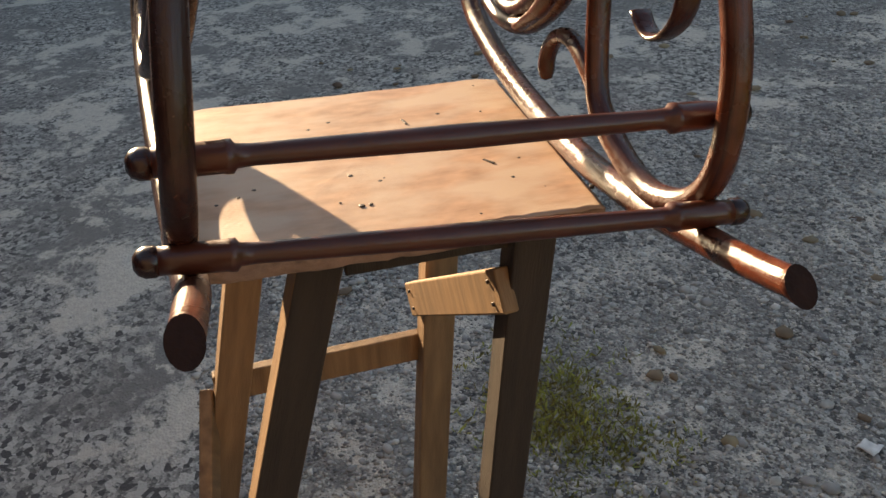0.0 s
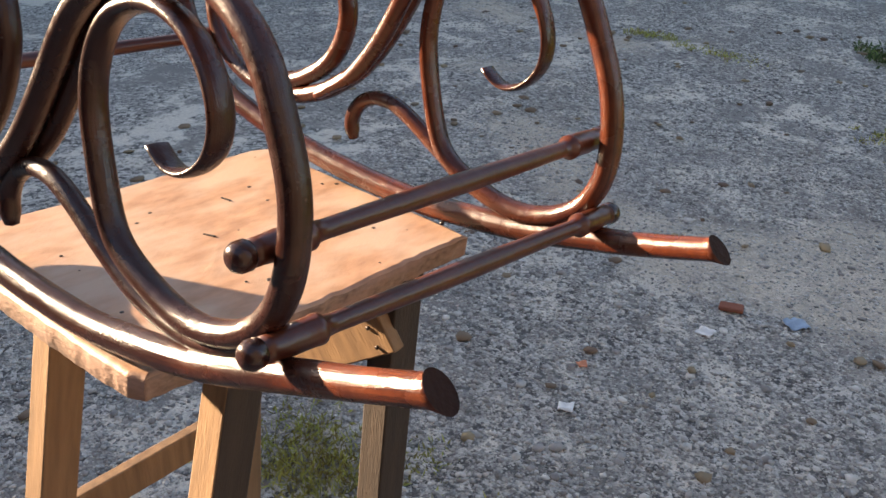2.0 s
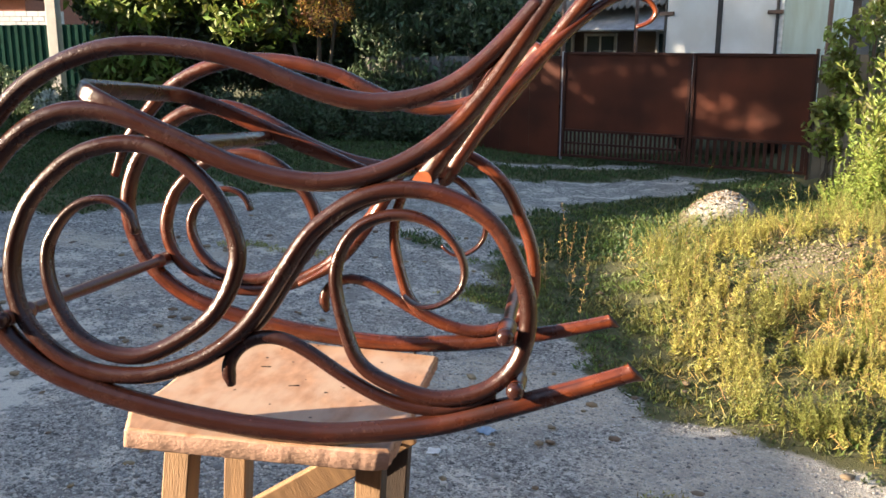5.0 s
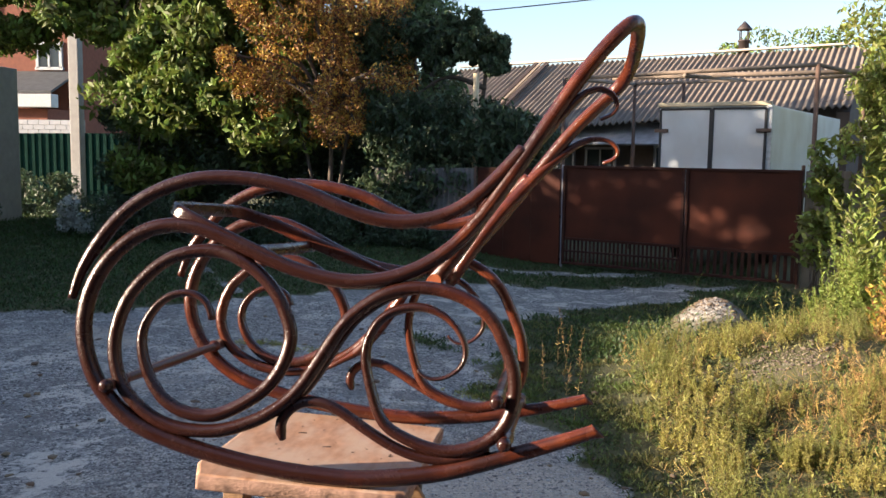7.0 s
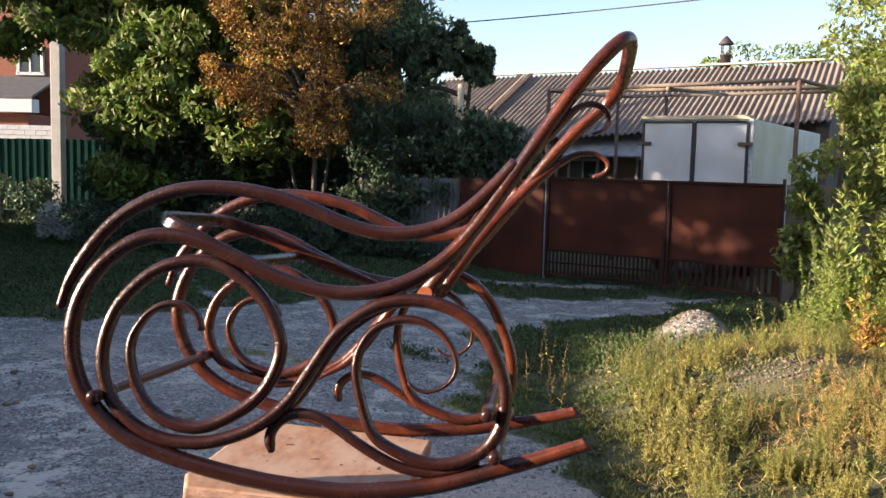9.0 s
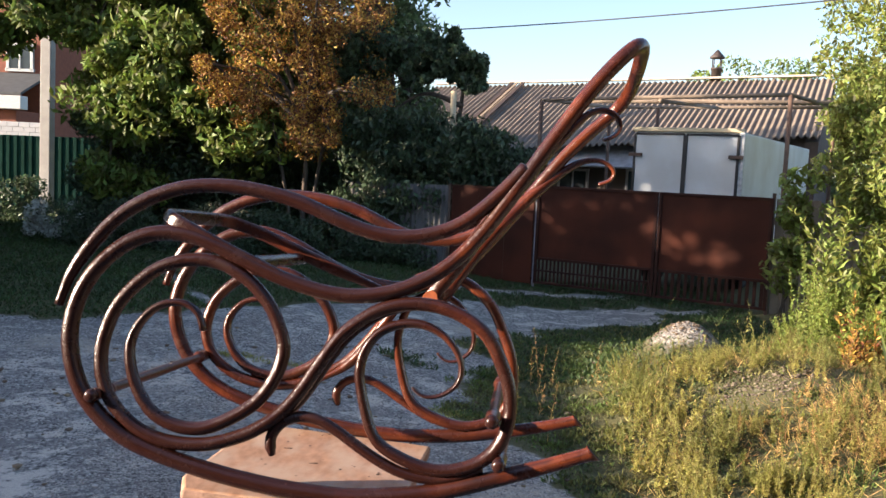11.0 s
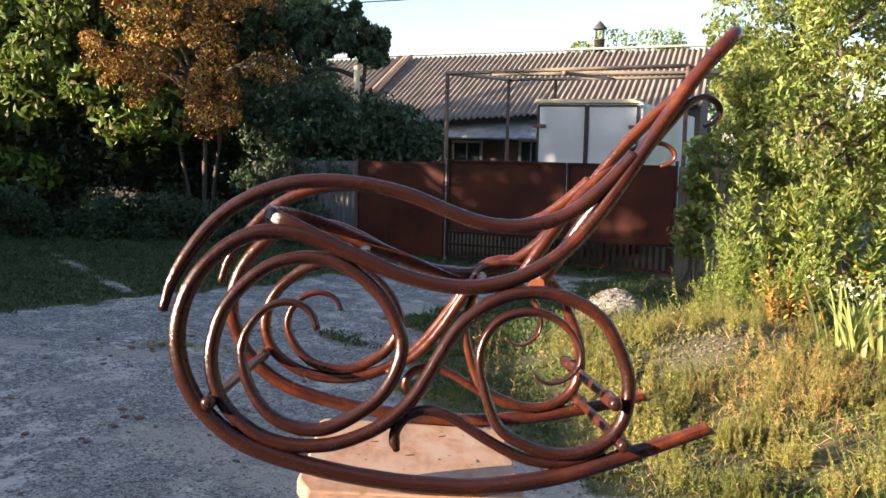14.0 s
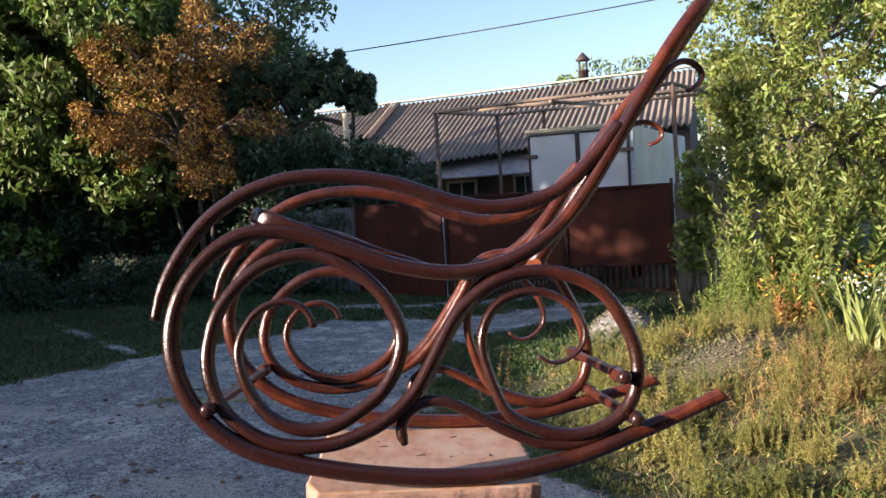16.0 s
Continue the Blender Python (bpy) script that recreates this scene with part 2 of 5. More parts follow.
def box(name, size, material, bevel=0.004, m=None, segs=2):
    """A bevelled block, centred, moved by m."""
    bm = bmesh.new()
    bmesh.ops.create_cube(bm, size=1)
    bmesh.ops.scale(bm, vec=size, verts=bm.verts)
    if bevel:
        bmesh.ops.bevel(bm, geom=list(bm.edges), offset=min(bevel, min(size) * 0.4), segments=segs, profile=0.5, affect="EDGES")
    if m is not None:
        bmesh.ops.transform(bm, matrix=m, verts=bm.verts)
    return bm_mesh(name, bm, material)


def catmull(ctrl, step):
    """A smooth run of points through the control points, evenly about step apart."""
    p = [np.array(c, float) for c in ctrl]
    p = [2 * p[0] - p[1], *p, 2 * p[-1] - p[-2]]
    out = []
    for i in range(1, len(p) - 2):
        a, b, c, d = p[i - 1], p[i], p[i + 1], p[i + 2]
        k = max(2, int(np.linalg.norm(c - b) / step))
        for j in range(k):
            t = j / k
            out.append(0.5 * (2 * b + (c - a) * t + (2 * a - 5 * b + 4 * c - d) * t * t + (3 * b - a - 3 * c + d) * t ** 3))
    out.append(p[-2])
    return np.array(out)


def smooth(pts, rounds):
    for _ in range(rounds):
        q = pts.copy()
        q[1:-1] = (pts[:-2] + 2 * pts[1:-1] + pts[2:]) / 4
        pts = q
    return pts


def tube(name, pts, radius, material, sides=14, wobble=0.0, width=None, dome=True, square=1.0):
    """A bent rod along pts; radius is a function of 0..1 along it; width, if given, the half width across the bend."""
    n = len(pts)
    d = np.gradient(pts, axis=0)
    d /= np.linalg.norm(d, axis=1)[:, None]
    ref = np.array((0, 1.0, 0)) if abs(d[0][1]) < 0.9 else np.array((1.0, 0, 0))
    verts, faces, grain = [], [], []
    run = np.concatenate([[0.0], np.cumsum(np.linalg.norm(np.diff(pts, axis=0), axis=1))]) * 0.05
    u = ref - d[0] * ref.dot(d[0])
    for i in range(n):
        u = u - d[i] * u.dot(d[i])
        u /= np.linalg.norm(u)
        w = np.cross(d[i], u)
        r = radius(i / (n - 1))
        if wobble:
            r *= 1 + wobble * noise.noise(Vector(pts[i]) * 18)
        for k in range(sides):
            a = 2 * math.pi * k / sides
            ca, sa = (math.copysign(abs(f(a)) ** square, f(a)) for f in (math.cos, math.sin))
            verts.append(pts[i] + ca * u * (width(i / (n - 1)) if width else r) + r * sa * w)
            grain += [r * ca, r * sa, run[i]]
    for i in range(n - 1):
        for k in range(sides):
            k2 = (k + 1) % sides
            faces.append((i * sides + k, i * sides + k2, (i + 1) * sides + k2, (i + 1) * sides + k))
    for i, sgn in ((0, -1), (n - 1, 1)):
        r = radius(i / (n - 1))
        c = len(verts)
        verts.append(pts[i] + d[i] * sgn * (r * 0.35 if dome else 0))
        grain += [0.0, 0.0, run[i]]
        for k in range(sides):
            k2 = (k + 1) % sides
            a, b = i * sides + k, i * sides + k2
            faces.append((c, b, a) if sgn < 0 else (c, a, b))
    me = mesh_of(name, verts, faces, material, True)
    me.attributes.new("grain", "FLOAT_VECTOR", "POINT").data.foreach_set("vector", np.array(grain, np.float32))
    return me


def lathe(name, prof, material, sides=16):
    """A turned piece along z from (radius, z) pairs."""
    verts, faces = [], []
    for r, z in prof:
        for k in range(sides):
            a = 2 * math.pi * k / sides
            verts.append((r * math.cos(a), r * math.sin(a), z))
    for i in range(len(prof) - 1):
        for k in range(sides):
            k2 = (k + 1) % sides
            faces.append((i * sides + k, i * sides + k2, (i + 1) * sides + k2, (i + 1) * sides + k))
    faces.append(tuple(reversed(range(sides))))
    faces.append(tuple(range((len(prof) - 1) * sides, len(prof) * sides)))
    return mesh_of(name, verts, faces, material, True)


def between(a, b):
    """The pose at a whose z axis points to b."""
    a, b = Vector(a), Vector(b)
    return Matrix.Translation(a) @ (b - a).to_track_quat("Z", "Y").to_matrix().to_4x4()


def quads(name, c, u, v, material, smooth_=False):
    """Many separate leaves: centres c, half axes u and v, each a folded diamond."""
    n = len(c)
    nrm = np.cross(u, v)
    nrm /= np.linalg.norm(nrm, axis=1)[:, None] + 1e-9
    fold = nrm * np.linalg.norm(v, axis=1)[:, None] * 0.35
    vs = np.stack([c - u, c - v * 0.9 + fold, c + u, c + v * 0.9 + fold], 1).reshape(-1, 3)
    me = bpy.data.meshes.new(name)
    me.vertices.add(4 * n)
    me.vertices.foreach_set("co", vs.astype(np.float32).ravel())
    idx = np.arange(n)[:, None] * 4
    tri = np.concatenate([idx + np.array((0, 1, 2)), idx + np.array((0, 2, 3))], 1).reshape(-1)
    me.loops.add(len(tri))
    me.loops.foreach_set("vertex_index", tri.astype(np.int32))
    me.polygons.add(2 * n)
    me.polygons.foreach_set("loop_start", (np.arange(2 * n) * 3).astype(np.int32))
    me.polygons.foreach_set("loop_total", np.full(2 * n, 3, np.int32))
    me.update()
    me.validate()
    me.materials.append(material)
    return me


def unit(rng, n):
    v = rng.normal(size=(n, 3))
    return v / np.linalg.norm(v, axis=1)[:, None]


def crown(name, rng, clumps, per, size, material, parent, droop=0.3, label=""):
    """A crown of leaves: clumps are (x, y, z, r)."""
    cs = []
    for x, y, z, r in clumps:
        d = unit(rng, per)
        rad = r * rng.uniform(0.45, 1.0, per) ** 0.6
        cs.append(np.array((x, y, z)) + d * rad[:, None] * np.array((1, 1, 0.8)))
    c = np.concatenate(cs)
    n = len(c)
    u = unit(rng, n)
    u[:, 2] -= droop
    u /= np.linalg.norm(u, axis=1)[:, None]
    v = np.cross(u, unit(rng, n))
    v /= np.linalg.norm(v, axis=1)[:, None]
    s = size * rng.uniform(0.6, 1.3, n)[:, None]
    return part(name, quads(name, c, u * s, v * s * 0.45, material), parent, label)


# ---- ground ----
def sstep(a, b, x):
    t = np.clip((x - a) / (b - a), 0, 1)
    return t * t * (3 - 2 * t)


def mound(x, y):
    m = 0.42 * np.exp(-(((x - 2.3) / 1.0) ** 2 + ((y - 4.5) / 0.9) ** 2)) + 0.20 * np.exp(-(((x - 3.2) / 1.3) ** 2 + ((y - 3.4) / 1.1) ** 2))
    return m + 0.36 * np.exp(-(((x - 1.96) / 0.36) ** 2 + ((y - 5.92) / 0.34) ** 2)) + 0.15 * np.exp(-(((x - 1.62) / 0.36) ** 2 + ((y - 5.86) / 0.34) ** 2)) + 0.25 * sstep(3.0, 5.0, x) * sstep(2.5, 4.5, y)


def height(x, y):
    x, y = np.asarray(x, float), np.asarray(y, float)
    z = -0.075 * np.clip(x - 0.1, -1.6, 1.0) + 0.004 * y
    far_ = sstep(40, 120, np.hypot(x, y))
    return (z + mound(x, y)) * (1 - far_)


def hz(x, y):
    return float(height(x, y))


def wob(x, y, s):
    return (np.sin(x * 2.1 * s + 1.3 * np.sin(y * 1.7 * s)) + np.sin(y * 2.7 * s + 1.1 * np.sin(x * 1.9 * s + 2)) + 0.6 * np.sin((x + y) * 4.7 * s + 1)) / 2.6


def turf(x, y):
    """How much grass covers the yard, 0 to 1."""
    x, y = np.asarray(x, float), np.asarray(y, float)
    e = 0.13 * wob(x, y, 1.3) + 0.10 * wob(x, y, 4.1) + 0.05 * wob(x, y, 9.7)
    edge = np.interp(y, [1.6, 2.0, 2.25, 2.45, 2.9, 3.5, 4.4, 4.9, 5.8, 6.1], [2.1, 1.6, 1.35, 1.0, 0.76, 0.38, -0.15, -0.5, -0.65, -0.62])
    right = sstep(-0.16, 0.22, x - edge + e) * sstep(-0.15, 0.15, 5.75 + (x + 0.6) * 1.10 - y + 2 * e) * sstep(1.5, 1.9, y)
    right = right * np.clip(1.0 - 0.75 * sstep(0.6, -0.1, x) * sstep(3.6, 4.6, y) + 0.7 * wob(x + 3, y, 1.9), 0.12, 1) ** sstep(0.9, 0.3, x)
    for cx, cy, r, k in ((1.88, 5.85, 0.38, 0.95), (2.0, 4.03, 0.27, 0.45)):
        right = right * (1 - k * np.exp(-(((x - cx) / r) ** 2 + ((y - cy) / (0.7 * r)) ** 2)))
    right = np.maximum(right, sstep(3.0, 3.6, x) * sstep(1.5, 2.5, y))
    left = sstep(-0.2, 0.25, y - np.interp(x, [-9, -3.2, -1.9, -0.6, 0.4, 1.2, 2.1, 3.5], [4.6, 5.8, 7.1, 8.7, 8.9, 9.2, 9.75, 9.9]) + 2 * e)
    path = np.exp(-((x + 3.24 + (y - 8.0) * 0.61) / 0.12) ** 2) * (y < 10.3) * (0.6 + 0.6 * wob(x, y, 3.0))
    left = left * (1 - np.clip(path, 0, 0.9))
    # bare wheel track along the foot of the gate
    left = left * (1 - 0.9 * np.exp(-((y - 10.05 - 0.3 * x + e) / 0.26) ** 2) * sstep(-1.6, -0.4, x) * sstep(2.4, 1.6, x))
    return np.clip(np.maximum(right, left), 0, 1)


def sand_np(x, y):
    """Bare sandy patches in the gravel, 0 to 1."""
    x, y = np.asarray(x, float), np.asarray(y, float)
    s = 0.10 + 0.5 * (wob(x * 1.7 + 0.4, y * 2.1, 1.0) - 0.15)
    for cx, cy, r in ((-2.0, 3.3, 0.42), (-0.9, 2.5, 0.36), (0.0, 2.2, 0.30), (0.62, 2.6, 0.30), (-1.05, 2.85, 0.28), (-0.5, 2.2, 0.22), (0.78, 2.1, 0.34), (0.38, 2.5, 0.28), (1.15, 1.85, 0.34), (1.7, 1.7, 0.5), (0.1, 2.9, 0.28), (-1.7, 4.4, 0.45), (-2.9, 4.6, 0.5), (0.3, 7.0, 0.9)):
        s = s + 0.75 * np.exp(-(((x - cx) / (1.5 * r)) ** 2 + ((y - cy) / r) ** 2))
    return np.clip(s, 0, 1)


def ground_sheet():
    a = np.concatenate([-np.geomspace(900, 9, 18), np.linspace(-8, 8, 161), np.geomspace(9, 900, 18)])
    b = np.concatenate([-np.geomspace(900, 4, 18), np.linspace(-3, 14, 171), np.geomspace(15, 900, 18)])
    X, Y = np.meshgrid(a, b)
    Z = height(X, Y) + 0.012 * np.sin(X * 3.1 + 1) * np.sin(Y * 2.3)
    v = np.stack([X, Y, Z], -1).reshape(-1, 3)
    nx, ny = len(a), len(b)
    f = [(j * nx + i, j * nx + i + 1, (j + 1) * nx + i + 1, (j + 1) * nx + i) for j in range(ny - 1) for i in range(nx - 1)]
    me = mesh_of("ground", v, f, None, True)
    for name, fn in (("turf", turf), ("sand", sand_np)):
        at_ = me.attributes.new(name, "FLOAT", "POINT")
        at_.data.foreach_set("value", fn(v[:, 0], v[:, 1]).astype(np.float32))
    return me


def ground_material():
    m = bpy.data.materials.new("gravel_earth")
    m.use_nodes = True
    n, l = m.node_tree.nodes, m.node_tree.links
    b = n["Principled BSDF"]
    b.inputs["Roughness"].default_value = 0.92
    b.inputs["Specular IOR Level"].default_value = 0.25
    co = n.new("ShaderNodeTexCoord")

    def nz(scale, detail, rough=0.55):
        t = n.new("ShaderNodeTexNoise")
        t.inputs["Scale"].default_value, t.inputs["Detail"].default_value, t.inputs["Roughness"].default_value = scale, detail, rough
        l.new(co.outputs["Object"], t.inputs["Vector"])
        return t.outputs["Fac"]

    def rng_(val, lo, hi):
        r = n.new("ShaderNodeMapRange")
        r.inputs["From Min"].default_value, r.inputs["From Max"].default_value = lo, hi
        l.new(val, r.inputs["Value"])
        return r.outputs[0]

    def mix(f, a, c):
        x = n.new("ShaderNodeMix")
        x.data_type = "RGBA"
        l.new(f, x.inputs["Factor"])
        for v, k in ((a, "A"), (c, "B")):
            if isinstance(v, tuple):
                x.inputs[k].default_value = (*v, 1)
            else:
                l.new(v, x.inputs[k])
        return x.outputs["Result"]

    vor = n.new("ShaderNodeTexVoronoi")
    vor.inputs["Scale"].default_value = 150
    l.new(co.outputs["Object"], vor.inputs["Vector"])
    sep = n.new("ShaderNodeSeparateColor")
    l.new(vor.outputs["Color"], sep.inputs[0])
    coarse = n.new("ShaderNodeTexVoronoi")
    coarse.inputs["Scale"].default_value = 62
    l.new(co.outputs["Object"], coarse.inputs["Vector"])
    sep2 = n.new("ShaderNodeSeparateColor")
    l.new(coarse.outputs["Color"], sep2.inputs[0])
    gravel = mix(sep.outputs[0], (0.105, 0.103, 0.098), (0.42, 0.405, 0.37))
    gravel = mix(rng_(sep2.outputs[0], 0.72, 0.80), gravel, (0.46, 0.44, 0.40))
    gravel = mix(rng_(sep2.outputs[0], 0.22, 0.16), gravel, (0.085, 0.083, 0.080))
    gravel = mix(rng_(nz(2.6, 9, 0.72), 0.48, 0.62), gravel, (0.20, 0.193, 0.18))
    # pale trodden dust lies over the gravel in ragged patches
    dust = mix(rng_(nz(60, 10, 0.8), 0.35, 0.65), (0.42, 0.395, 0.345), (0.64, 0.60, 0.52))
    gravel = mix(rng_(nz(3.4, 14, 0.74), 0.525, 0.57), gravel, dust)
    sand = mix(rng_(nz(45, 12, 0.8), 0.35, 0.65), (0.34, 0.295, 0.235), (0.62, 0.555, 0.455))
    sand = mix(rng_(sep.outputs[1], 0.35, 1.0), sand, (0.33, 0.31, 0.27))
    def attr(name):
        a = n.new("ShaderNodeAttribute")
        a.attribute_name = name
        return a.outputs["Fac"]

    def blend(name, lo, hi):
        add = n.new("ShaderNodeMath")
        add.operation = "ADD"
        l.new(attr(name), add.inputs[0])
        s = n.new("ShaderNodeMath")
        s.operation = "MULTIPLY_ADD"
        l.new(nz(9, 8, 0.65), s.inputs[0])
        s.inputs[1].default_value, s.inputs[2].default_value = 0.9, -0.45
        l.new(s.outputs[0], add.inputs[1])
        return rng_(add.outputs[0], lo, hi)

    base = mix(blend("sand", 0.62, 1.1), gravel, sand)
    soil = mix(nz(30, 8), (0.05, 0.06, 0.022), (0.14, 0.125, 0.06))
    base = mix(blend("turf", 0.3, 0.6), base, soil)
    l.new(base, b.inputs["Base Color"])
    bp = n.new("ShaderNodeBump")
    bp.inputs["Strength"].default_value, bp.inputs["Distance"].default_value = 0.6, 0.008
    l.new(vor.outputs["Distance"], bp.inputs["Height"])
    l.new(bp.outputs[0], b.inputs["Normal"])
    return m


M_GROUND = ground_material()
g = ground_sheet()
g.materials.append(M_GROUND)
tagged(new("ground", g), "grey gravel yard with sandy bare patches", "ground", kind="structure")


# ---- rocking chair ----
CHAIR = Matrix(((0.99506, -0.00735, 0.09904, 0.06434), (-0.00229, 0.99530, 0.09682, 0.00479), (-0.09928, -0.09657, 0.99036, 1.11258), (0, 0, 0, 1)))
RAIL = [
    (0.512, -0.020), (0.435, -0.058), (0.380, -0.083), (0.326, -0.104), (0.217, -0.143), (0.108, -0.167), (0.054, -0.177),
    (0.000, -0.179), (-0.055, -0.180), (-0.109, -0.178), (-0.163, -0.174), (-0.218, -0.167), (-0.272, -0.158), (-0.326,
    -0.144), (-0.380, -0.128), (-0.442, -0.086), (-0.480, -0.048), (-0.509, 0.003), (-0.525, 0.055), (-0.522, 0.108),
    (-0.500, 0.168), (-0.452, 0.222), (-0.408, 0.254), (-0.361, 0.267), (-0.308, 0.269), (-0.254, 0.257), (-0.198, 0.238),
    (-0.143, 0.220), (-0.088, 0.208), (-0.033, 0.201), (0.022, 0.202), (0.076, 0.215), (0.129, 0.239), (0.182, 0.278),
    (0.227, 0.336), (0.275, 0.427), (0.343, 0.567), (0.377, 0.634), (0.412, 0.693), (0.448, 0.742),
]
ARM = [
    (-0.555, 0.105), (-0.541, 0.163), (-0.503, 0.227), (-0.459, 0.281), (-0.413, 0.319), (-0.368, 0.347), (-0.316, 0.367),
    (-0.264, 0.376), (-0.210, 0.379), (-0.156, 0.376), (-0.101, 0.367), (-0.045, 0.350), (0.011, 0.335), (0.066, 0.329),
    (0.121, 0.336), (0.175, 0.357), (0.217, 0.390), (0.263, 0.446), (0.296, 0.495),
]
CURL = [
    (0.170, 0.234), (0.206, 0.296), (0.247, 0.384), (0.280, 0.443), (0.323, 0.516), (0.370, 0.583), (0.396, 0.614), (0.423, 0.625), (0.449,
    0.616), (0.461, 0.598), (0.452, 0.578), (0.431, 0.567),
]
SCROLL_FRONT = [
    (-0.264, 0.091), (-0.272, 0.115), (-0.291, 0.132), (-0.318, 0.137), (-0.349, 0.129), (-0.370, 0.117), (-0.389, 0.092),
    (-0.403, 0.059), (-0.403, 0.032), (-0.395, 0.006), (-0.376, -0.030), (-0.332, -0.076), (-0.277, -0.095), (-0.224,
    -0.091), (-0.183, -0.067), (-0.133, -0.023), (-0.105, 0.033), (-0.099, 0.087), (-0.110, 0.113), (-0.138, 0.158), (-0.167,
    0.183), (-0.195, 0.202), (-0.251, 0.223), (-0.304, 0.222), (-0.356, 0.205), (-0.386, 0.186), (-0.415, 0.157), (-0.446,
    0.114), (-0.458, 0.070), (-0.461, 0.028), (-0.451, -0.014), (-0.429, -0.055), (-0.394, -0.087), (-0.350, -0.112),
    (-0.307, -0.124), (-0.264, -0.126), (-0.211, -0.118), (-0.170, -0.101), (-0.129, -0.077), (-0.098, -0.050), (-0.069,
    -0.016), (-0.045, 0.026), (-0.022, 0.071), (0.007, 0.123),
]
SCROLL_BACK = [
    (0.007, 0.123), (0.037, 0.154), (0.078, 0.186), (0.132, 0.206), (0.187, 0.209), (0.244, 0.196), (0.292, 0.167), (0.320,
    0.128), (0.348, 0.077), (0.356, 0.028), (0.350, -0.016), (0.332, -0.047), (0.306, -0.071), (0.257, -0.092), (0.213,
    -0.097), (0.157, -0.086), (0.105, -0.063), (0.079, -0.014), (0.059, 0.039), (0.053, 0.072), (0.061, 0.110), (0.082,
    0.143), (0.114, 0.162), (0.157, 0.172), (0.203, 0.160), (0.233, 0.135), (0.252, 0.103), (0.249, 0.070), (0.223, 0.046),
    (0.202, 0.035), (0.178, 0.036), (0.162, 0.050),
]
TAIL = [
    (-0.088, -0.121), (-0.097, -0.094), (-0.083, -0.061), (-0.054, -0.042), (-0.018, -0.039), (0.022, -0.053), (0.067,
    -0.077), (0.113, -0.099), (0.159, -0.114), (0.215, -0.117), (0.269, -0.105), (0.307, -0.086),
]


# how far each hand-bent side strays from the common pattern, along x, y and z
NEAR_BEND = (
    (-0.0020, 0.0192, -0.0083, -0.0014, -0.0031, 0.0032, -0.0154, 0.0186, 0.0019, 0.0096, -0.0031, 0.0023, 0.0054, -0.0015, 0.0080, -0.0041, -0.0017, 0.0015),
    (0.0155, 0.0041, 0.0238, -0.0167, -0.0116, -0.0035, -0.0001, -0.0058, -0.0060, 0.0053, -0.0039, -0.0123, -0.0004, -0.0081, 0.0040, -0.0035, -0.0017, 0.0013),
    (0.0010, -0.0002, 0.0028, 0.0008, 0.0081, 0.0021, 0.0152, -0.0086, 0.0061, -0.0011, 0.0056, -0.0017, -0.0002, -0.0080, 0.0005, -0.0021, -0.0053, -0.0005),
)
FAR_BEND = (
    (0.0017, 0.0025, -0.0229, -0.0216, -0.0193, 0.0069, -0.0028, 0.0283, -0.0092, 0.0062, 0.0038, 0.0015, -0.0036, -0.0219, 0.0029, -0.0118, 0.0056, -0.0051),
    (0.0101, 0.0059, 0.0274, -0.0246, -0.0121, -0.0093, -0.0059, 0.0050, -0.0021, -0.0004, 0.0004, 0.0036, 0.0060, -0.0053, 0.0007, 0.0023, 0.0107, 0.0099),
    (-0.0002, 0.0158, -0.0109, -0.0113, -0.0117, 0.0145, -0.0079, -0.0240, 0.0038, -0.0054, -0.0027, -0.0054, -0.0070, -0.0002, -0.0286, 0.0153, 0.0027, 0.0325),
)


def bend(x, z, coef, scroll):
    """Offset of a side at (x, z): a low polynomial, a term for the tall back, one for the rocker tips, and the two scrolls' own."""
    u, v = min(x, 0.36) / 0.5, min(z, 0.3) / 0.25
    h = max(0.0, z - 0.3) / 0.4
    e = max(0.0, x - 0.36) / 0.15 if z < 0.3 else 0.0
    f, g = (float(sstep(0, 0.1, k)) * scroll for k in (-x, x))
    terms = (1, u, v, u * v, u * u, v * v, u ** 3, h, u * u * v, u * v * v, h * h, e,
             f, f * (x + 0.25) / 0.2, f * (z - 0.05) / 0.15, g, g * (x - 0.2) / 0.15, g * (z - 0.05) / 0.15)
    return [sum(c * t for c, t in zip(row, terms)) for row in coef]


def near(x, z, y=0.0, scroll=0):
    dx, dy, dz = bend(x, z, NEAR_BEND, scroll)
    return (x + dx, y + dy, z + dz)


def far(x, z, y=0.0, scroll=0):
    dx, dy, dz = bend(x, z, FAR_BEND, scroll)
    return (x + 0.023 + 0.045 * z + dx, 0.50 - 0.05 * x - 0.12 * z - 0.08 * max(0.0, x - 0.35) - y + dy, z + 0.013 - 0.045 * x + dz)


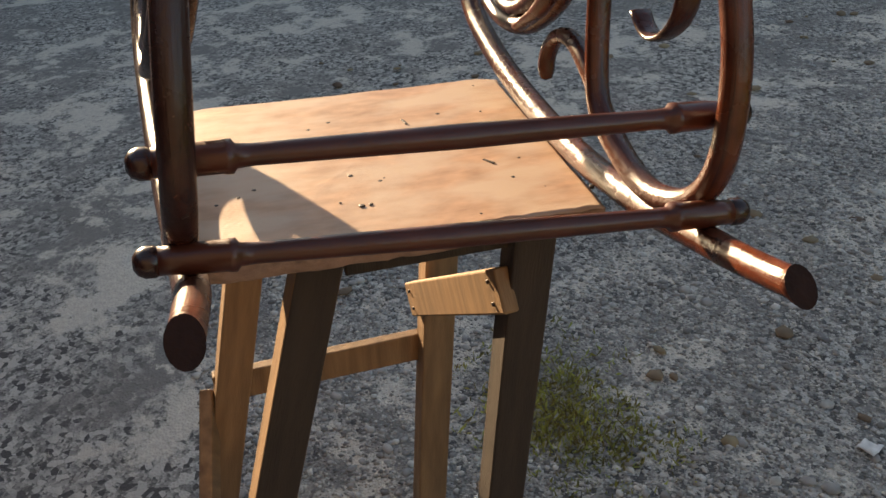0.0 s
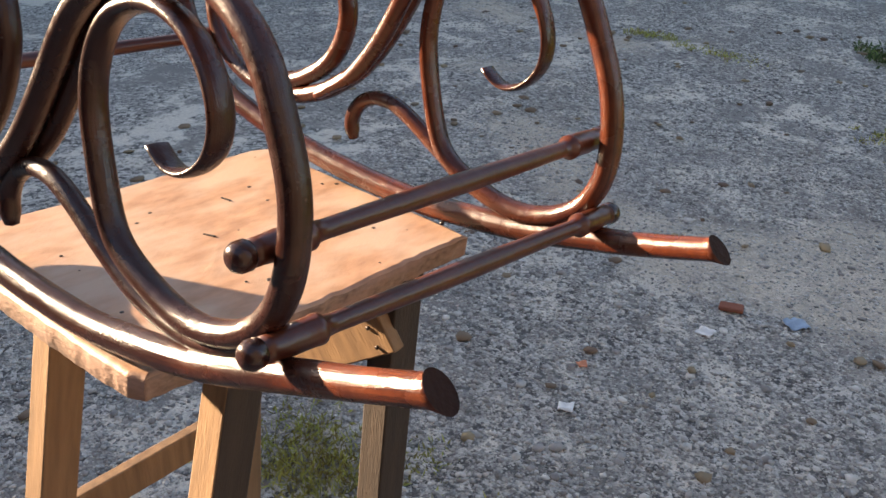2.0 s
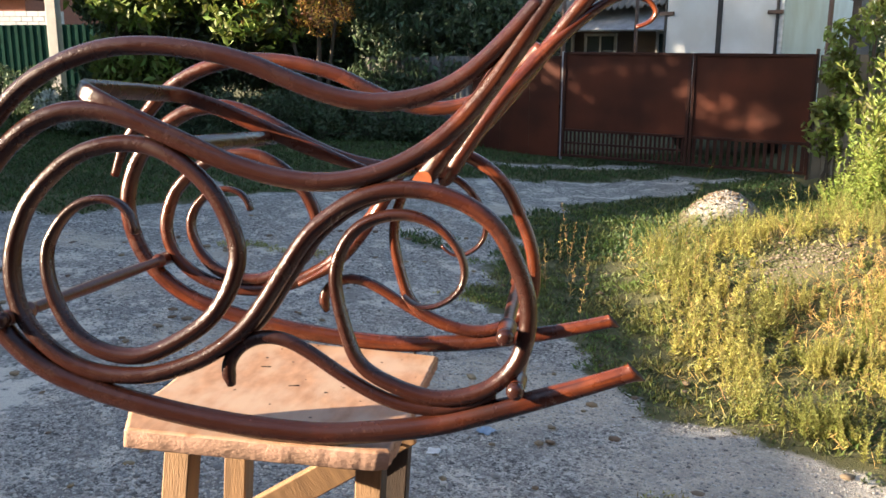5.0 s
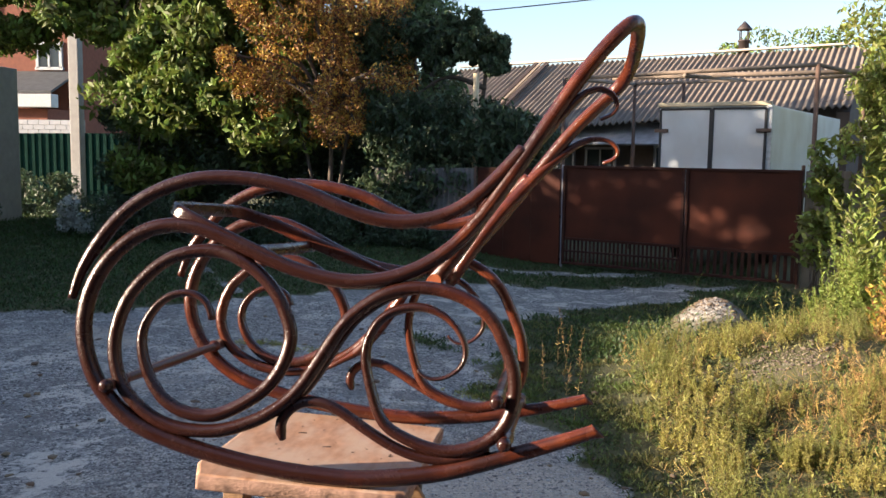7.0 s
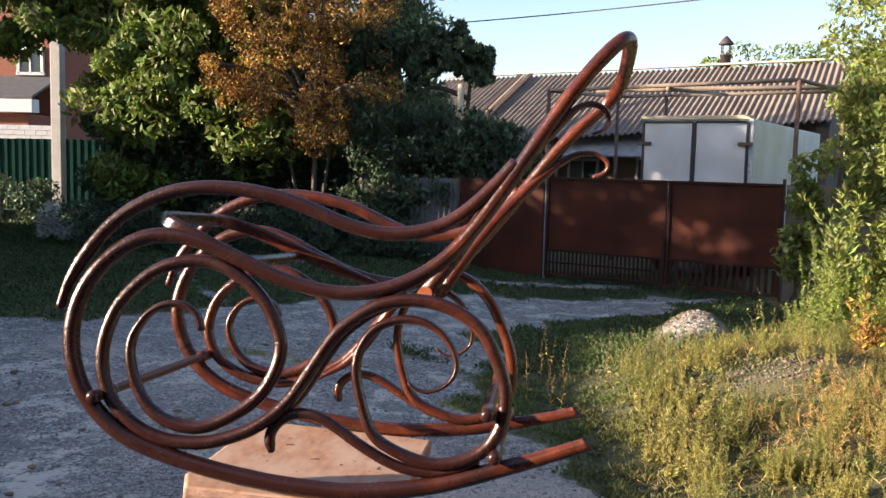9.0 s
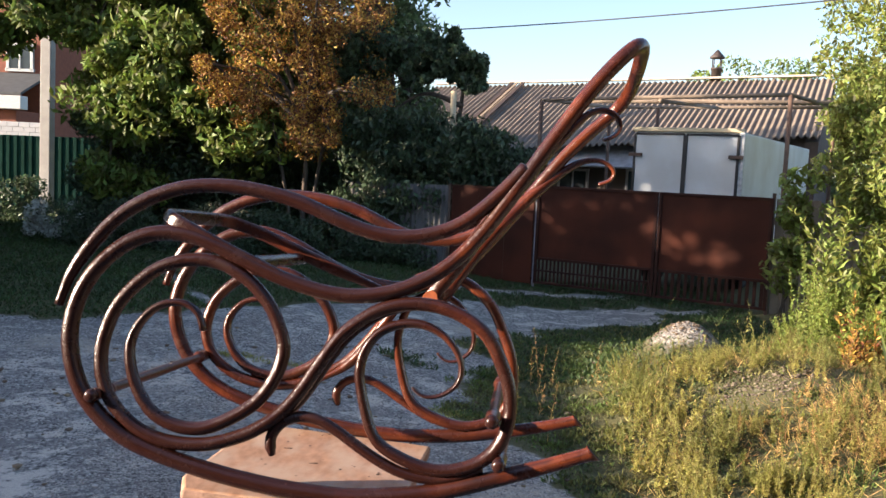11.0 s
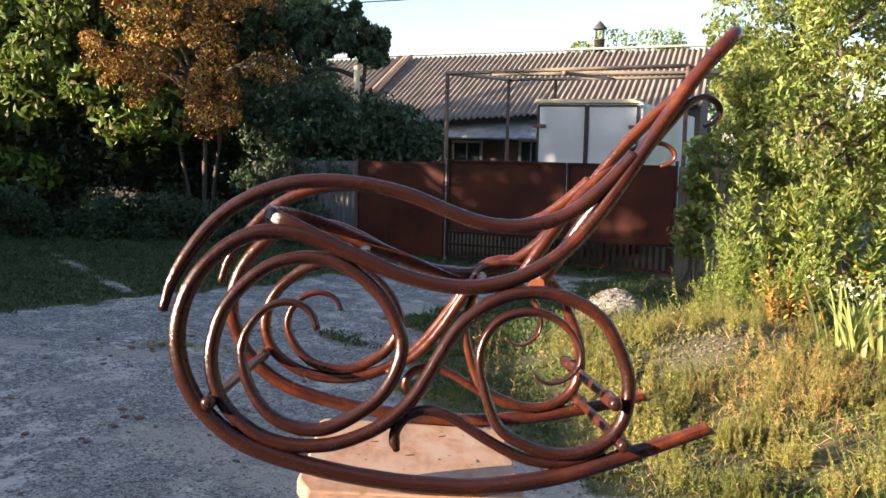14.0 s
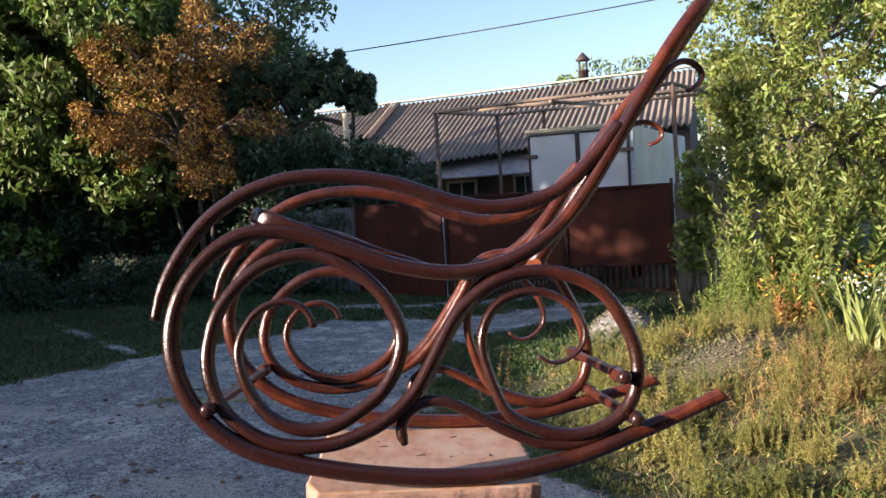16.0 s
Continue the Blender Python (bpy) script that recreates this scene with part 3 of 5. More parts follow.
def rocking_chair():
    ch = thing("rocking_chair", "dark mahogany-stained bentwood rocking chair frame without seat or back cane", "chair", CHAIR)
    n_side = [near(*p) for p in RAIL]
    f_side = [far(*p) for p in RAIL]
    a, b = np.array(n_side[-1]), np.array(f_side[-1])
    d = (a - np.array(n_side[-2]))
    d /= np.linalg.norm(d)
    hoop = []
    for k in range(1, 12):
        t = math.pi * k / 12
        s = 0.5 - 0.5 * math.copysign(abs(math.cos(t)) ** 0.75, math.cos(t))
        hoop.append(tuple(a + (b - a) * s + d * 0.050 * math.sin(t) ** 0.7))
    pts = smooth(catmull([*n_side, *hoop, *reversed(f_side)], 0.008), 30)

    def rad(t):
        s = abs(t - 0.5) * 2
        return 0.0150 + 0.0022 * float(sstep(0.25, 0.75, s)) - 0.0036 * float(sstep(0.90, 1.0, s))
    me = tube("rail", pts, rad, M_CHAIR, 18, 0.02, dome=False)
    me.materials.append(M_CHAIR_END)
    # the rocker ends are sawn off at a slant
    for lo, c in ((0, pts[0]), (18 * (len(pts) - 1), pts[-1])):
        for k in [*range(lo, lo + 18), len(me.vertices) - (2 if lo == 0 else 1)]:
            v = me.vertices[k]
            v.co.x += -0.75 * (v.co.z - c[2])
    for p in me.polygons:
        if len(p.vertices) == 3:
            p.material_index = 1
            p.use_smooth = False
    part("rail", me, ch, "continuous bent rail from rocker through seat side to back hoop")
    for side in (near, far):
        pa = smooth(catmull([side(*p) for p in ARM], 0.008), 8)
        part("arm", tube("arm", pa, lambda t: 0.0095 + 0.0052 * float(sstep(0, 0.12, t)), M_CHAIR, 16, 0.02), ch)
        end_y, end_x = (0.022, 0.0) if side is near else (-0.034, 0.034)
        pc = smooth(catmull([side(x + end_x * float(sstep(3, 9, i)), z, 0.070 * (1 - float(sstep(0, 5, i))) + end_y * float(sstep(3, 9, i))) for i, (x, z) in enumerate(CURL)], 0.006), 4)
        me = tube("back_curl", pc, lambda t: 0.0155 - 0.0115 * float(sstep(0.40, 1, t)), M_CHAIR, 14, width=lambda t: 0.0145 - 0.0055 * float(sstep(0.5, 1, t)), dome=False)
        me.materials.append(M_CUT)
        # the lower end is sawn off at a long slant
        up = Vector(pc[3] - pc[0]).normalized()
        for k in [*range(14), len(me.vertices) - 2]:
            v = me.vertices[k]
            v.co -= up * (0.024 + 1.5 * (v.co.y - pc[0][1]) * (1 if side is near else -1))
        for p in me.polygons:
            if len(p.vertices) == 3 and min(p.vertices) < 14:
                p.material_index, p.use_smooth = 1, False
        part("back_curl", me, ch, "thin rod ending in a curl behind the back rail")
        flat = [*SCROLL_FRONT, *SCROLL_BACK[1:]]
        sc = [side(*p, 0.0, 1) for p in flat]
        ps = smooth(catmull(sc, 0.007), 10)
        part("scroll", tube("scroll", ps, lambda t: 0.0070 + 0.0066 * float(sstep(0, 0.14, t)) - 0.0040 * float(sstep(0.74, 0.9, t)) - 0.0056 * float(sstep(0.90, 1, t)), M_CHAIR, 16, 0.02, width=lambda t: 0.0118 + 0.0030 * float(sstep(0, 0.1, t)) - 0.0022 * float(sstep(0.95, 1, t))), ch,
             "double spiral scroll of bent rod")
        # a second rod glued along the inside of the crossing bend
        inner = [*SCROLL_FRONT[-6:], *SCROLL_BACK[1:5]]
        pi = smooth(catmull([side(x + 0.006, z - 0.004, 0.027, 1) for x, z in inner], 0.007), 6)
        part("splice", tube("splice", pi, lambda t: 0.0065 + 0.0060 * float(sstep(0, 0.25, t)) - 0.0060 * float(sstep(0.75, 1, t)), M_CHAIR, 14, 0.02,
             width=lambda t: 0.0125), ch, "second rod glued along the bend")
        pt = smooth(catmull([side(*p) for p in TAIL], 0.006), 5)
        part("tail", tube("tail", pt, lambda t: 0.0110 - 0.0045 * (1 - float(sstep(0, 0.03, t))) - 0.004 * float(sstep(0.8, 1, t)), M_CHAIR, 14, width=lambda t: 0.0120 - 0.004 * (1 - float(sstep(0, 0.025, t)))), ch)
        # small bright screw heads on the inner face of the back rail
        for x, z in ((0.252, 0.385), (0.286, 0.449), (0.315, 0.510)):
            q = Vector(side(x, z, 0.013))
            part("screw", lathe("screw", [(0.0012, -0.002), (0.0030, -0.001), (0.0030, 0.001), (0.0012, 0.002)], M_SCREW, 8), ch, "bright screw head",
                 Matrix.Translation(q) @ Matrix.Rotation(math.pi / 2, 4, "X"))
    # turned cross rods with knobs
    for x, z in ((0.323, 0.015), (0.346, -0.062), (-0.444, -0.062)):
        p, q = Vector(near(x, z, -0.02, 1)), Vector(far(x, z, -0.02, 1))
        ln = (q - p).length
        prof = [(0.0125, 0), (0.0125, 0.012), (0.0140, 0.03), (0.0140, 0.056), (0.0148, 0.058), (0.0148, 0.064), (0.0105, 0.067), (0.0095, 0.08), (0.0115, ln / 2),
                (0.0095, ln - 0.08), (0.0105, ln - 0.067), (0.0148, ln - 0.064), (0.0148, ln - 0.058), (0.0140, ln - 0.056), (0.0140, ln - 0.03),
                (0.0125, ln - 0.012), (0.0125, ln)]
        rod = part("cross_rod", lathe("cross_rod", prof, M_ROD), ch, "turned wooden cross rod", between(p, q))
        for z0, sgn in ((0, -1), (ln, 1)):
            kn = [(0.006, -0.0135), (0.0110, -0.0100), (0.0138, -0.004), (0.0138, 0.004), (0.0110, 0.0100), (0.006, 0.0135)]
            part("knob", lathe("knob", kn, M_KNOB), rod, "", Matrix.Translation((0, 0, z0 + sgn * 0.006)))
    p, q = Vector(near(-0.195, 0.232, 0.01)), Vector(far(-0.217, 0.229, 0.012))
    part("seat_rod", lathe("seat_rod", [(0.012, 0), (0.0145, 0.02), (0.0145, (q - p).length - 0.02), (0.012, (q - p).length)], M_CHAIR), ch, "", between(p, q))
    p, q = Vector(near(0.045, 0.203, 0.01)), Vector(far(0.075, 0.210, 0.01))
    part("back_rod", lathe("back_rod", [(0.010, 0), (0.013, 0.04), (0.013, (q - p).length - 0.04), (0.010, (q - p).length)], M_CHAIR), ch, "", between(p, q))
    # seat hoop lying on the rails
    hoop = [(-0.05, 0.028, 0.204), (-0.12, 0.030, 0.220), (-0.22, 0.031, 0.248), (-0.31, 0.032, 0.279), (-0.365, 0.038, 0.299), (-0.393, 0.062, 0.307), (-0.398, 0.11, 0.309),
            (-0.400, 0.24, 0.312), (-0.400, 0.37, 0.314), (-0.394, 0.415, 0.315), (-0.368, 0.438, 0.312), (-0.30, 0.442, 0.297), (-0.22, 0.440, 0.273), (-0.12, 0.438, 0.243),
            (-0.02, 0.434, 0.218), (0.03, 0.430, 0.208)]
    part("seat_hoop", tube("seat_hoop", smooth(catmull(hoop, 0.01), 2), lambda t: 0.0155 - 0.009 * float(sstep(0.36, 0.5, abs(t - 0.5))), M_CHAIR, 16, square=0.6,
         width=lambda t: 0.0085 - 0.004 * float(sstep(0.42, 0.5, abs(t - 0.5)))), ch, "flat bent seat hoop resting inside the rails")
    return ch


rocking_chair()


# ---- stool ----
def stool():
    st = thing("stool", "tall rough pine work stool with worn board top standing on gravel", "stool", Matrix.Translation((0, 0.20, hz(0, 0.2))))
    inv = st.matrix_basis.inverted()

    def W(x, y, z):
        return inv @ (CHAIR @ Vector((x, y, z)))
    # board outline, with a broken corner and a jagged back edge
    rim = [(-0.252, -0.014), (-0.15, -0.016), (0.0, -0.016), (0.10, -0.015), (0.150, -0.013), (0.168, -0.004), (0.172, 0.05), (0.176, 0.15), (0.180, 0.27),
           (0.182, 0.36), (0.185, 0.45), (0.187, 0.491), (0.05, 0.499), (-0.10, 0.507), (-0.252, 0.516), (-0.266, 0.49), (-0.268, 0.25), (-0.276, 0.055)]
    loop = []
    for i, (a, b) in enumerate(rim):
        c, d = rim[(i + 1) % len(rim)]
        for k in range(14):
            x, y = a + (c - a) * k / 14, b + (d - b) * k / 14
            j = 0.0035 if 5 <= i <= 10 else 0.0012
            loop.append((x + j * noise.noise((x * 60, y * 60, 1)), y + j * noise.noise((x * 60, y * 60, 7))))

    def top_z(x, y):
        return -0.1955 + 0.053 * x + 0.058 * y + 0.0012 * noise.noise((x * 12, y * 12, 3))
    rings = [(0.975, 0.0), (1.0, -0.003), (1.0, -0.016), (0.998, -0.030), (0.975, -0.034)]
    cx, cy = -0.04, 0.25
    verts, faces, n = [], [], len(loop)
    for s, dz in rings:
        for x, y in loop:
            xx, yy = cx + (x - cx) * s, cy + (y - cy) * s
            rough = 0.0013 * noise.noise((xx * 45, yy * 45, dz * 90)) if 0.99 < s else 0
            verts.append(W(xx + rough, yy - rough, top_z(xx, yy) + dz))
    for r in range(len(rings) - 1):
        for k in range(n):
            k2 = (k + 1) % n
            faces.append((r * n + k2, r * n + k, (r + 1) * n + k, (r + 1) * n + k2))
    top = list(range(n))
    verts.append(W(cx, cy, top_z(cx, cy)))
    faces += [(len(verts) - 1, k, (k + 1) % n) for k in range(n)]
    faces.append(tuple(reversed(range((len(rings) - 1) * n, len(rings) * n))))
    me = mesh_of("board", verts, faces, M_BOARD)
    me.materials.append(M_BOARD_EDGE)
    for p in me.polygons:
        p.material_index = 1 if n <= p.index < (len(rings) - 1) * n else 0
        p.use_smooth = p.index < (len(rings) - 1) * n
    board = part("board", me, st, "worn pale board with a jagged edge")
    rng = np.random.default_rng(5)
    for k in range(26):
        x, y = rng.uniform(-0.24, 0.16), rng.uniform(0.05, 0.50)
        r = rng.uniform(0.0015, 0.0040)
        part("nail", lathe("nail", [(r, -0.003), (r, 0.0002), (r * 0.6, 0.0005)], M_NAIL, 8), board, "", Matrix.Translation(W(x, y, top_z(x, y))))
    for x, y, a in ((-0.05, 0.24, 0.3), (-0.13, 0.33, 0.1), (0.03, 0.40, 0.5)):
        part("gouge", box("gouge", (0.020, 0.004, 0.002), M_NAIL, 0.0008), board, "dark gouge in the board", Matrix.Translation(W(x, y, top_z(x, y))) @ Matrix.Rotation(a, 4, "Z"))
    legs = {}
    for key, (x0, y0, x1, y1) in {"nb": (0.156, 0.137, 0.163, -0.131), "fb": (0.168, 0.406, 0.122, 0.323), "nf": (-0.167, 0.099, -0.192, -0.113), "ff": (-0.164, 0.394, -0.200, 0.321)}.items():
        a, b = Vector((x0, y0, 0.85)), Vector((x1, y1, 0.0))
        top = a + (a - b) * 0.03
        b.z = hz(x1, y1) - 0.015
        p, q = inv @ top, inv @ b
        h = (p - q).length
        m = Matrix.Translation(q) @ (p - q).to_track_quat("Z", "X").to_matrix().to_4x4()
        m = Matrix.Translation(q) @ (Matrix.Rotation(math.atan2((p - q).x, (p - q).z), 4, "Y") @ Matrix.Rotation(-math.atan2((p - q).y, (p - q).z), 4, "X"))
        me = box("leg", (0.046, 0.056, h), M_PINE_SHADE if key == "fb" else M_PINE, 0.003, Matrix.Translation((0, 0, h / 2)))
        me.materials.append(M_PINE_SHADE)
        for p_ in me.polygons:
            p_.material_index = 1 if key[1] == "b" and p_.normal.x > 0.5 else 0  # shade put into the colour of the back legs' outer faces
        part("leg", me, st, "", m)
        legs[key] = (p, q)

    def bar(a, b, ta, tb, size, off, label, nails=0):
        pa, qa = legs[a]
        pb, qb = legs[b]
        u, v = pa.lerp(qa, ta) + Vector(off), pb.lerp(qb, tb) + Vector(off)
        d = v - u
        m = Matrix.Translation((u + v) / 2) @ d.to_track_quat("X", "Z").to_matrix().to_4x4()
        ob = part("stretcher", box("stretcher", (d.length + 0.055, *size), M_PINE, 0.003), st, label, m)
        for k in range(nails):
            for e in (-1, 1):
                part("nail", lathe("nail", [(0.003, -0.003), (0.003, 0.003)], M_NAIL, 8), ob, "",
                     Matrix.Translation((e * d.length / 2, -size[0] / 2, (k - 0.5) * 0.03)) @ Matrix.Rotation(math.pi / 2, 4, "X"))
    # rail under the board between the back legs, in the shade-darkened pine
    u, v = legs["nb"][0] + Vector((-0.012, 0.0, -0.022)), legs["fb"][0] + Vector((-0.012, 0.0, -0.022))
    part("apron", box("apron", ((v - u).length - 0.05, 0.024, 0.062), M_PINE_SHADE, 0.003), st, "dark rail under the board",
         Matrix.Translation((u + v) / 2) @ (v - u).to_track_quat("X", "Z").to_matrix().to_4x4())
    bar("nf", "ff", 0.49, 0.50, (0.022, 0.055), (-0.02, 0, 0), "pine stretcher between the front legs")
    bar("ff", "fb", 0.37, 0.13, (0.022, 0.060), (0, -0.034, 0), "pale pine diagonal brace", 2)
    bar("nf", "nb", 0.52, 0.86, (0.022, 0.060), (0, -0.034, 0), "weathered pine diagonal brace", 2)
    return st


stool()


# ---- gravel, stones, turf ----
def stones(name, rng, pos, size, material, label, kind="stuff", squash=0.6, fine=False):
    """Many small separate pebbles as one mesh."""
    bm = bmesh.new()
    bmesh.ops.create_icosphere(bm, subdivisions=1, radius=1)
    base = np.array([v.co[:] for v in bm.verts])
    tri = np.array([[v.index for v in f.verts] for f in bm.faces])
    bm.free()
    if fine:
        base = np.array(((1, 0, 0), (-1, 0, 0), (0, 1, 0), (0, -1, 0), (0, 0, 1), (0, 0, -1.0)))
        tri = np.array(((0, 2, 4), (2, 1, 4), (1, 3, 4), (3, 0, 4), (2, 0, 5), (1, 2, 5), (3, 1, 5), (0, 3, 5)))
    n = len(pos)
    jit = rng.uniform(0.7, 1.25, (n, len(base), 1))
    ang = rng.uniform(0, 2 * math.pi, n)
    sc = np.stack([rng.uniform(0.7, 1.3, n), rng.uniform(0.7, 1.2, n), rng.uniform(0.4, 0.9, n) * squash], 1) * np.asarray(size)[:, None]
    v = base[None] * jit * sc[:, None, :]
    c, s = np.cos(ang)[:, None], np.sin(ang)[:, None]
    v = np.stack([v[..., 0] * c - v[..., 1] * s, v[..., 0] * s + v[..., 1] * c, v[..., 2]], -1) + pos[:, None, :]
    idx = (tri[None] + (np.arange(n) * len(base))[:, None, None]).reshape(-1)
    me = bpy.data.meshes.new(name)
    me.vertices.add(n * len(base))
    me.vertices.foreach_set("co", v.astype(np.float32).ravel())
    me.loops.add(len(idx))
    me.loops.foreach_set("vertex_index", idx.astype(np.int32))
    k = n * len(tri)
    me.polygons.add(k)
    me.polygons.foreach_set("loop_start", (np.arange(k) * 3).astype(np.int32))
    me.polygons.foreach_set("loop_total", np.full(k, 3, np.int32))
    me.update()
    me.validate()
    me.materials.append(material)
    return tagged(new(name, me), label, "stones", kind=kind)


rng = np.random.default_rng(11)
def gravel(name, n, box_, mean, lo, hi, fine, label, sparse=0.6):
    x, y = rng.uniform(box_[0], box_[1], n), rng.uniform(box_[2], box_[3], n)
    keep = (sand_np(x, y) < rng.uniform(sparse, 1.2, n)) & (turf(x, y) < rng.uniform(0.0, 0.6, n))
    x, y = x[keep], y[keep]
    sz = rng.gamma(3.5, mean / 3.5, len(x)).clip(lo, hi)
    z = height(x, y) + 0.012 * np.sin(x * 3.1 + 1) * np.sin(y * 2.3) + sz * 0.12
    stones(name, rng, np.stack([x, y, z], 1), sz, M_PEBBLE, label, fine=fine)


gravel("gravel", 15000, (-1.5, 1.35, -0.1, 2.8), 0.0056, 0.003, 0.020, False, "loose grey gravel pebbles on the yard", 0.55)
gravel("fine_gravel", 130000, (-1.6, 1.9, -0.1, 3.6), 0.0042, 0.002, 0.011, True, "fine crushed grey gravel between the pebbles", 0.7)
gravel("gravel_drive", 56000, (-4.4, 0.6, 2.4, 6.6), 0.0064, 0.003, 0.020, True, "loose grey gravel on the driveway", 0.4)
n = 260
x, y = rng.uniform(-3, 2.2, n), rng.uniform(0.2, 6.0, n)
sz = rng.uniform(0.012, 0.03, n)
stones("pale_stones", rng, np.stack([x, y, height(x, y) + sz * 0.2], 1), sz, M_STONE, "scattered pale stones lying on the gravel")
# rubble heap on the mound
n = 2600
x, y = rng.normal(1.93, 0.26, n), rng.normal(5.88, 0.16, n)
sz = rng.gamma(1.6, 0.003, n).clip(0.003, 0.022)
stones("rubble_heap", rng, np.stack([x, y, height(x, y) + sz * 0.2], 1), sz, M_STONE, "pale rubble heap among the weeds", kind="stuff")
n = 1700
x, y = rng.normal(2.0, 0.22, n), rng.normal(4.05, 0.15, n)
sz = rng.gamma(1.6, 0.003, n).clip(0.003, 0.018)
stones("rubble_scatter", rng, np.stack([x, y, height(x, y) + sz * 0.3], 1), sz, M_RUBBLE, "grey rubble showing through dry grass", kind="stuff")


def blades(name, rng, x, y, length, width, material, label, lean=0.35):
    n = len(x)
    L = length * rng.uniform(0.5, 1.3, n)
    d = np.stack([rng.normal(0, lean, n), rng.normal(0, lean, n), np.ones(n)], 1)
    d /= np.linalg.norm(d, axis=1)[:, None]
    base = np.stack([x, y, height(x, y)], 1)
    c = base + d * (L * 0.48)[:, None]
    w = np.cross(d, unit(rng, n))
    w /= np.linalg.norm(w, axis=1)[:, None]
    return tagged(new(name, quads(name, c, d * (L * 0.5)[:, None], w * (width * rng.uniform(0.6, 1.4, n))[:, None], material)), label, "grass", kind="stuff")


def scatter(rng, n, box_, test):
    x, y = rng.uniform(box_[0], box_[1], n), rng.uniform(box_[2], box_[3], n)
    k = test(x, y) > rng.uniform(0.15, 0.85, n)
    return x[k], y[k]


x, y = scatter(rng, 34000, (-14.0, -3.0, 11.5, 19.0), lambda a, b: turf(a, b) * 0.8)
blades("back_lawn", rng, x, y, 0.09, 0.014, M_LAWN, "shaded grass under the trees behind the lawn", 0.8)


def clear(x, y):
    """Bare rubble shows through here, 0 to 1."""
    return np.clip(1.25 * np.exp(-(((x - 1.84) / 0.42) ** 2 + ((y - 5.80) / 0.32) ** 2)) + 0.62 * np.exp(-(((x - 2.0) / 0.36) ** 2 + ((y - 4.0) / 0.24) ** 2)), 0, 1)


def clumped(n, per, box_, test, spread):
    cx, cy = scatter(rng, n, box_, test)
    k = rng.integers(per // 2, per * 2, len(cx))
    return np.repeat(cx, k) + rng.normal(0, spread, k.sum()), np.repeat(cy, k) + rng.normal(0, spread, k.sum())


x, y = clumped(5200, 22, (-0.9, 4.8, 1.5, 8.2), lambda a, b: turf(a, b) * (1 - clear(a, b)) * (0.62 + 0.45 * wob(a, b, 3.3)), 0.035)
blades("grass", rng, x, y, 0.040, 0.0048, M_GRASS, "short clumpy green grass along the yard edge", 0.9)
x, y = clumped(2600, 16, (-0.9, 2.0, 1.6, 6.4), lambda a, b: turf(a, b) * 0.9, 0.03)
blades("ground_cover", rng, x, y, 0.020, 0.0062, M_COVER, "low dark creeping ground cover at the grass edge", 1.6)
x, y = rng.uniform(1.1, 1.75, 110), rng.uniform(2.9, 4.6, 110)
FEATHERY = (x, y)
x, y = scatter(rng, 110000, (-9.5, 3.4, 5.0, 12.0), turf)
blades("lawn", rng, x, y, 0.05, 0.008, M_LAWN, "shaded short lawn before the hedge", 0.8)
x, y = scatter(rng, 26000, (1.1, 4.6, 2.0, 5.8), lambda a, b: (0.9 * np.exp(-(((a - 2.35) / 0.5) ** 2 + ((b - 3.55) / 0.4) ** 2)) + 0.55 * np.exp(-(((a - 2.9) / 0.8) ** 2 + ((b - 4.9) / 0.3) ** 2)) + 0.25 * turf(a, b)) * (1 - clear(a, b)))
blades("dry_grass", rng, x, y, 0.11, 0.0017, M_STRAW, "sunlit dry tangled yellow grass on the mound", 1.3)
for cx, cy, sx, sy, n in ((-0.36, 0.70, 0.12, 0.08, 190), (0.95, 1.62, 0.07, 0.04, 60), (0.1, 3.9, 0.12, 0.06, 60), (-1.6, 4.7, 0.10, 0.05, 40), (-1.1, 4.6, 0.16, 0.05, 50)):
    x, y = rng.normal(cx, sx, n), rng.normal(cy, sy, n)
    x2, y2 = np.repeat(x, 12) + rng.normal(0, 0.02, n * 12), np.repeat(y, 12) + rng.normal(0, 0.02, n * 12)
    blades("grass_tuft", rng, x2, y2, 0.026, 0.0028, M_WEED, "low green grass tuft growing in the gravel", 0.8)


def weeds(name, rng, x, y, hgt, leaf, material, label, per=46, wide=0.16):
    """Feathery upright weeds: a bent stem each, with small leaves along it."""
    C, U, V = [], [], []
    for px, py in zip(x, y):
        H = hgt * rng.uniform(0.5, 1.25) * (0.85 + 0.55 * float(wob(px, py, 2.9)))
        lean = rng.normal(0, 0.22, 2)
        t = rng.uniform(0.05, 1, per)
        b = np.stack([px + lean[0] * H * t ** 1.5, py + lean[1] * H * t ** 1.5, hz(px, py) + H * t], 1)
        d = unit(rng, per)
        d[:, 2] = np.abs(d[:, 2]) * 0.8 + 0.25
        d /= np.linalg.norm(d, axis=1)[:, None]
        s = leaf * (1.25 - 0.75 * t) * rng.uniform(0.6, 1.3, per)
        C.append(b + d * s[:, None])
        U.append(d * s[:, None])
        w = np.cross(d, unit(rng, per))
        V.append(w / np.linalg.norm(w, axis=1)[:, None] * (s * wide)[:, None])
        k = 6
        ts = np.linspace(0, 1, k + 1)
        sp = np.stack([px + lean[0] * H * ts ** 1.5, py + lean[1] * H * ts ** 1.5, hz(px, py) + H * ts], 1)
        mid, half = (sp[1:] + sp[:-1]) / 2, (sp[1:] - sp[:-1]) / 2
        C.append(mid)
        U.append(half * 1.1)
        V.append(np.tile((0.0022, 0.0012, 0), (k, 1)))
    return tagged(new(name, quads(name, np.concatenate(C), np.concatenate(U), np.concatenate(V), material)), label, "weeds", kind="stuff")


